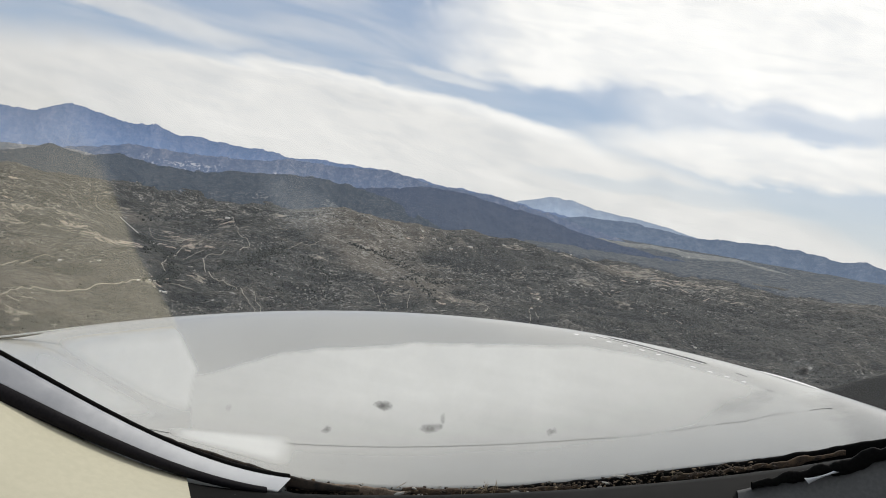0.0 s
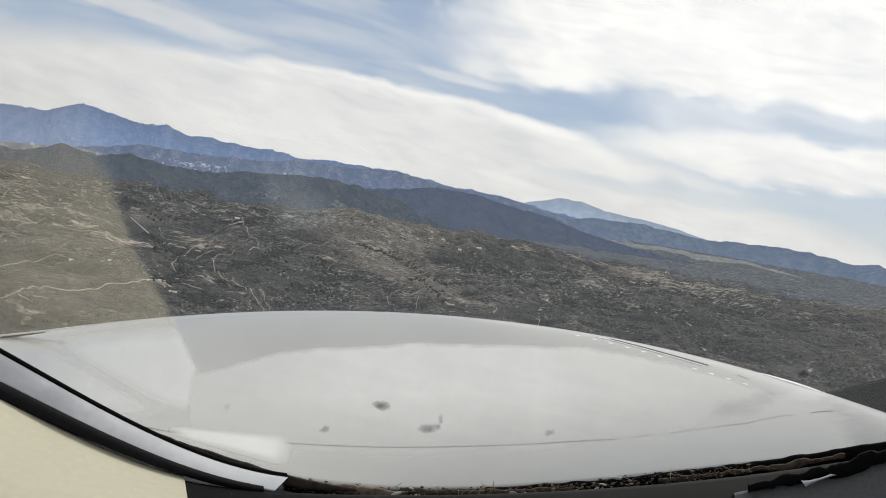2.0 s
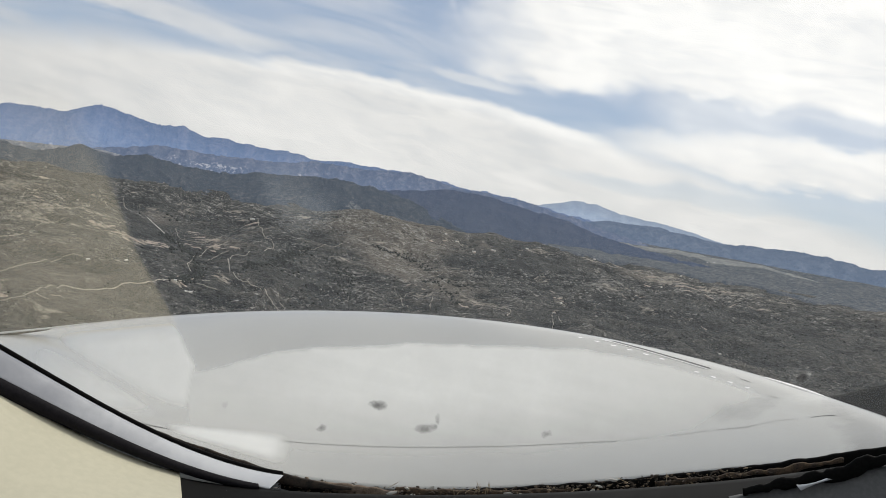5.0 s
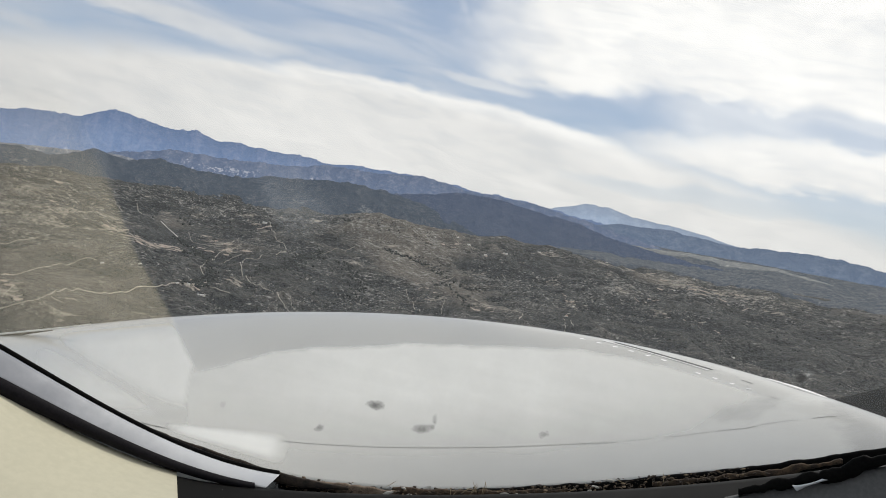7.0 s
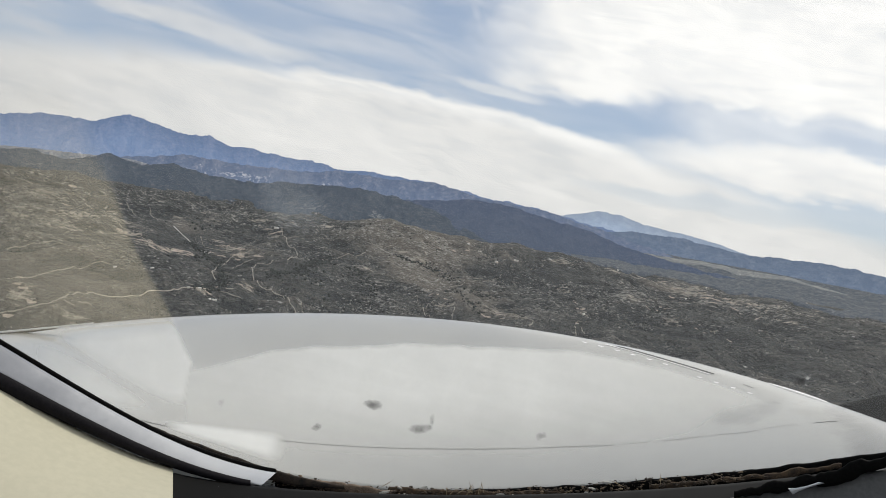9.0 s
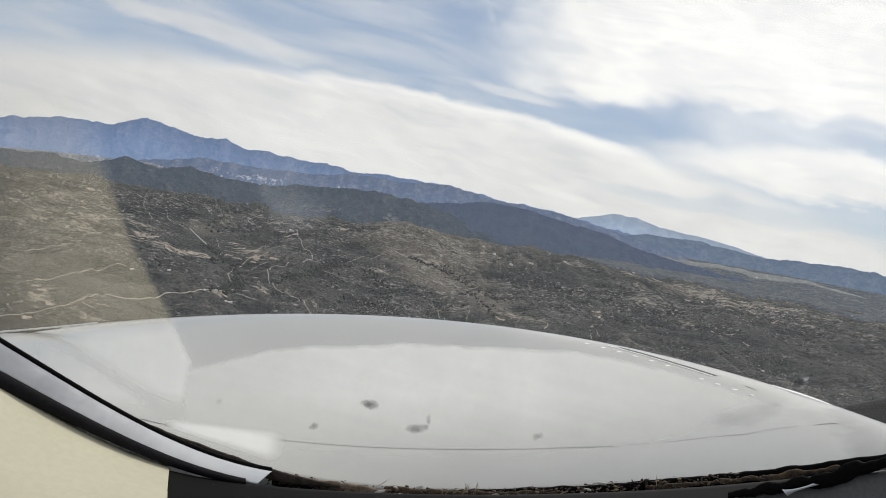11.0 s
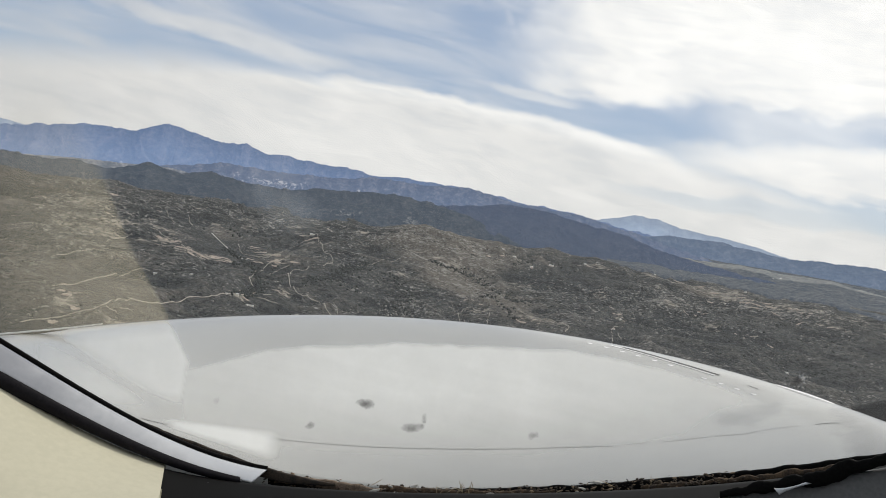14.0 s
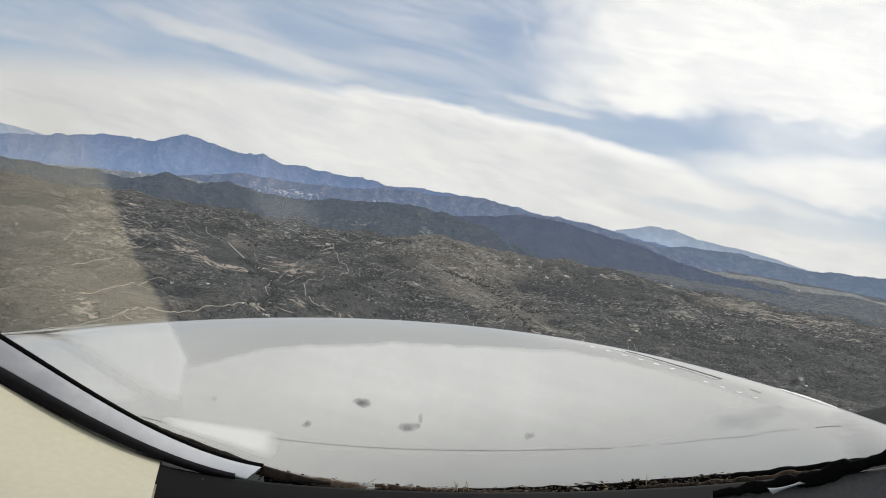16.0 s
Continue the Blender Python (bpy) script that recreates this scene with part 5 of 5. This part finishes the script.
homes_far = [
    (20.75, 4178, 30, 30, 16, 9, 0),
    (20.31, 4158, 10, 20, 14, 8, 0),
    (15.95, 2924, 10, 16, 9, 4, 1),
    (18.71, 3590, 60, 20, 12, 5, 0),
    (22.3, 2292, 15, 14, 9, 4, 0),
    (7.57, 3374, 20, 20, 10, 4, 0),
    (12.53, 3572, 0, 16, 9, 4, 0),
    (23.43, 3916, 25, 18, 10, 4, 0),
    (1.4, 3278, 10, 14, 8, 4, 0),
    (17.55, 3266, 40, 15, 8, 4, 0)]
for a, r, turn, l, w, h, red in homes_west + homes_east + homes_far:
    if l >= 26:
        house(a, r, turn, l, w, h, ROOF, "long pale barn on bare farm ground")
    else:
        house(a, r, turn, l, w, h, ROOF_RED if red else ROOF, "small ranch house under a brown roof" if red else "pale stucco ranch house on cleared ground")


# ---- scrub, trees and boulders over the land ----
def clump_mesh(name, mat, az_deg, r, size, squash, seed, sink=0.25):
    """Many small uneven lumps joined into one mesh."""
    g = np.random.RandomState(seed)
    t = (1 + 5 ** 0.5) / 2
    ico = np.array([(-1, t, 0), (1, t, 0), (-1, -t, 0), (1, -t, 0), (0, -1, t), (0, 1, t), (0, -1, -t), (0, 1, -t), (t, 0, -1), (t, 0, 1), (-t, 0, -1), (-t, 0, 1)]) / math.hypot(1, t)
    tri = np.array([(0, 11, 5), (0, 5, 1), (0, 1, 7), (0, 7, 10), (0, 10, 11), (1, 5, 9), (5, 11, 4), (11, 10, 2), (10, 7, 6), (7, 1, 8), (3, 9, 4), (3, 4, 2), (3, 2, 6), (3, 6, 8), (3, 8, 9), (4, 9, 5), (2, 4, 11), (6, 2, 10), (8, 6, 7), (9, 8, 1)])
    n = len(r)
    c = on_land(az_deg, r)
    sh = ico[None] * (0.65 + 0.7 * g.rand(n, 12, 1)) * size[:, None, None] * np.array([1, 1, squash])
    v = sh + c[:, None, :] + np.array([0, 0, 1]) * (size * squash * (1 - sink))[:, None, None]
    f = (tri[None] + 12 * np.arange(n)[:, None, None]).reshape(-1, 3)
    me = bpy.data.meshes.new(name)
    me.vertices.add(n * 12)
    me.vertices.foreach_set("co", v.astype(np.float32).ravel())
    me.loops.add(f.size)
    me.loops.foreach_set("vertex_index", f.astype(np.int32).ravel())
    me.polygons.add(len(f))
    me.polygons.foreach_set("loop_start", np.arange(0, f.size, 3, dtype=np.int32))
    me.polygons.foreach_set("use_smooth", np.full(len(f), False))
    me.update(calc_edges=True)
    me.materials.append(mat)
    return new(name, me)


def island_material(name, dark, light, rough):
    m, t, b = material(name, rough)
    geo = t.nodes.new("ShaderNodeNewGeometry")
    g = grain(t, geo.outputs["Position"], 0.6, 3.0)
    k = maths(t, "MULTIPLY_ADD", geo.outputs["Random Per Island"], 0.7, maths(t, "MULTIPLY", g, 0.3))
    sock(t, mix(t, k, dark, light), b.inputs["Base Color"])
    b.inputs["Specular IOR Level"].default_value = 0.1
    return m


SCRUB = island_material("scrub_leaves", (0.022, 0.026, 0.025), (0.054, 0.059, 0.054), 0.9)
GRANITE = island_material("granite", (0.12, 0.114, 0.104), (0.33, 0.314, 0.287), 0.9)


def sow(n, seed, lo, hi, accept):
    g = np.random.RandomState(seed)
    a, r = g.uniform(-37, 39, n), np.sqrt(g.uniform(lo ** 2, hi ** 2, n))
    x, y = r * np.sin(np.radians(a)), r * np.cos(np.radians(a))
    keep = g.rand(n) < accept(a, r, x, y)
    return a[keep], r[keep], g.rand(keep.sum())


def hollow(a, r):
    """How far a spot of land lies below its surroundings, in metres."""
    d = np.degrees(28.0 / r)
    return (land(a - d, r) + land(a + d, r) + land(a, r - 28) + land(a, r + 28)) / 4 - land(a, r)


open_land = lambda a, r: (1 - 0.85 * spot(a, r, -26, 1650, 5, 250)) * (1 - 0.95 * spot(a, r, -19.2, 2880, 1.6, 170))
a, r, k = sow(60000, 1, 1300, 2700, lambda a, r, x, y: np.clip(2.4 * fbm(x / 90, y / 90, 3, 61) - 0.8, 0.03, 1) * open_land(a, r))
tagged(clump_mesh("scrub", SCRUB, a, r, 0.5 + 1.1 * k ** 2, 0.7, 2), "dark green chaparral bushes scattered over the land", "scrub", kind="stuff")
a, r, k = sow(90000, 7, 1350, 3500, lambda a, r, x, y: np.clip((hollow(a, r) - 0.6) / 3.5, 0, 0.8) * np.clip(3 * fbm(x / 200, y / 200, 3, 81) - 0.9, 0, 1) * open_land(a, r))
tagged(clump_mesh("gully_brush", SCRUB, a, r, 1.2 + 2.4 * k ** 2, 0.8, 8), "taller dark brush crowding the gullies", "scrub", kind="stuff")
a, r, k = sow(120000, 3, 1400, 3700, lambda a, r, x, y: (np.clip(5.0 * (fbm(x / 110, y / 110, 4, 51) - 0.50), 0, 0.6) * (1 + 1.2 * spot(a, r, 9, 2820, 4, 160) + spot(a, r, -8, 3300, 5, 200) + spot(a, r, -18, 3450, 8, 200)
                + spot(a, r, -27, 2650, 5, 300) + spot(a, r, 14, 2600, 6, 300)) + 0.01) * open_land(a, r))
tagged(clump_mesh("boulders", GRANITE, a, r, 0.5 + 1.9 * k ** 3, 0.65, 4), "pale granite boulders in scattered outcrops", "boulder", kind="stuff")
OUTCROP = island_material("weathered_granite", (0.075, 0.072, 0.067), (0.32, 0.305, 0.28), 0.9)
piles = [(-5.0, 2240, 2.4, 190), (-8.6, 2250, 1.6, 150), (10.3, 2720, 1.2, 150), (20.0, 2690, 1.6, 150), (-15.6, 3560, 1.4, 70), (-19.2, 3480, 1.2, 60), (8.2, 2820, 1.5, 120), (-2.5, 2950, 3.6, 230), (-1.0, 3180, 4.5, 170),
         (14.2, 2650, 2.4, 230), (1.0, 3230, 2.2, 70), (23.5, 2800, 2.4, 220), (-27.6, 3150, 2.6, 180), (4.2, 2700, 1.6, 150), (17.0, 2950, 2.0, 160), (-24.5, 2050, 2.0, 140)]
a, r, k = sow(90000, 11, 1500, 3700, lambda a, r, x, y: 0.55 * np.clip(sum(spot(a, r, *p) for p in piles), 0, 1) * np.clip(4.0 * fbm(x / 60, y / 60, 3, 67) - 1.75, 0, 1))
tagged(clump_mesh("rock_outcrops", OUTCROP, a, r, 1.2 + 3.6 * k ** 3, 0.75, 12, 0.45), "weathered grey granite outcrops breaking the slopes", "rock", kind="stuff")
a, r, k = sow(9000, 5, 1900, 3100, lambda a, r, x, y: 0.9 * spot(a, r, -17.6, 2340, 0.9, 60) + 0.8 * spot(a, r, -16.4, 2010, 0.5, 90) + 0.35 * spot(a, r, -17.5, 2920, 2.2, 60) + 0.5 * spot(a, r, -9, 2300, 0.8, 200))


def along(stations, n, seed, spread):
    """Spots strewn along a line of (azimuth, distance) stations."""
    g = np.random.RandomState(seed)
    st = np.array(stations, float)
    k = g.uniform(0, len(st) - 1, n)
    t0 = np.arange(len(st))
    rr_ = np.interp(k, t0, st[:, 1]) + g.normal(0, spread, n)
    return np.interp(k, t0, st[:, 0]) + np.degrees(g.normal(0, spread, n) / rr_), rr_, g.rand(n)


# the creek's trees, then brush added along hollows to stand in for shade
for line_a, line_r, line_k in [along([(-18.62, 2614), (-17.78, 2504), (-16.92, 2424), (-16.34, 2256), (-16.0, 2120), (-15.71, 2042), (-16.44, 1966), (-17.58, 1900)], 420, 21, 8),
                               along([(-12.62, 2196), (-11.45, 2270), (-10.47, 2428), (-9.55, 2580), (-8.4, 2766)], 520, 22, 13), along([(-3.46, 2926), (-2.55, 2914), (-0.78, 2930), (0.6, 2786), (2.42, 2642), (3.75, 2572)], 190, 23, 16),
                               along([(0.3, 2646), (2.14, 2472), (3.54, 2168)], 90, 24, 14), along([(-6.61, 2614), (-5.16, 2442), (-5.29, 2154)], 150, 25, 16)]:
    a, r, k = np.concatenate([a, line_a]), np.concatenate([r, line_r]), np.concatenate([k, line_k * 0.7 - 0.35])
tagged(clump_mesh("creek_and_hollow_trees", SCRUB, a, r, 3.0 + 3.0 * k, 0.95, 6), "dark oaks along a dry creek, and brush lines darkening the hollows", "trees", kind="stuff")
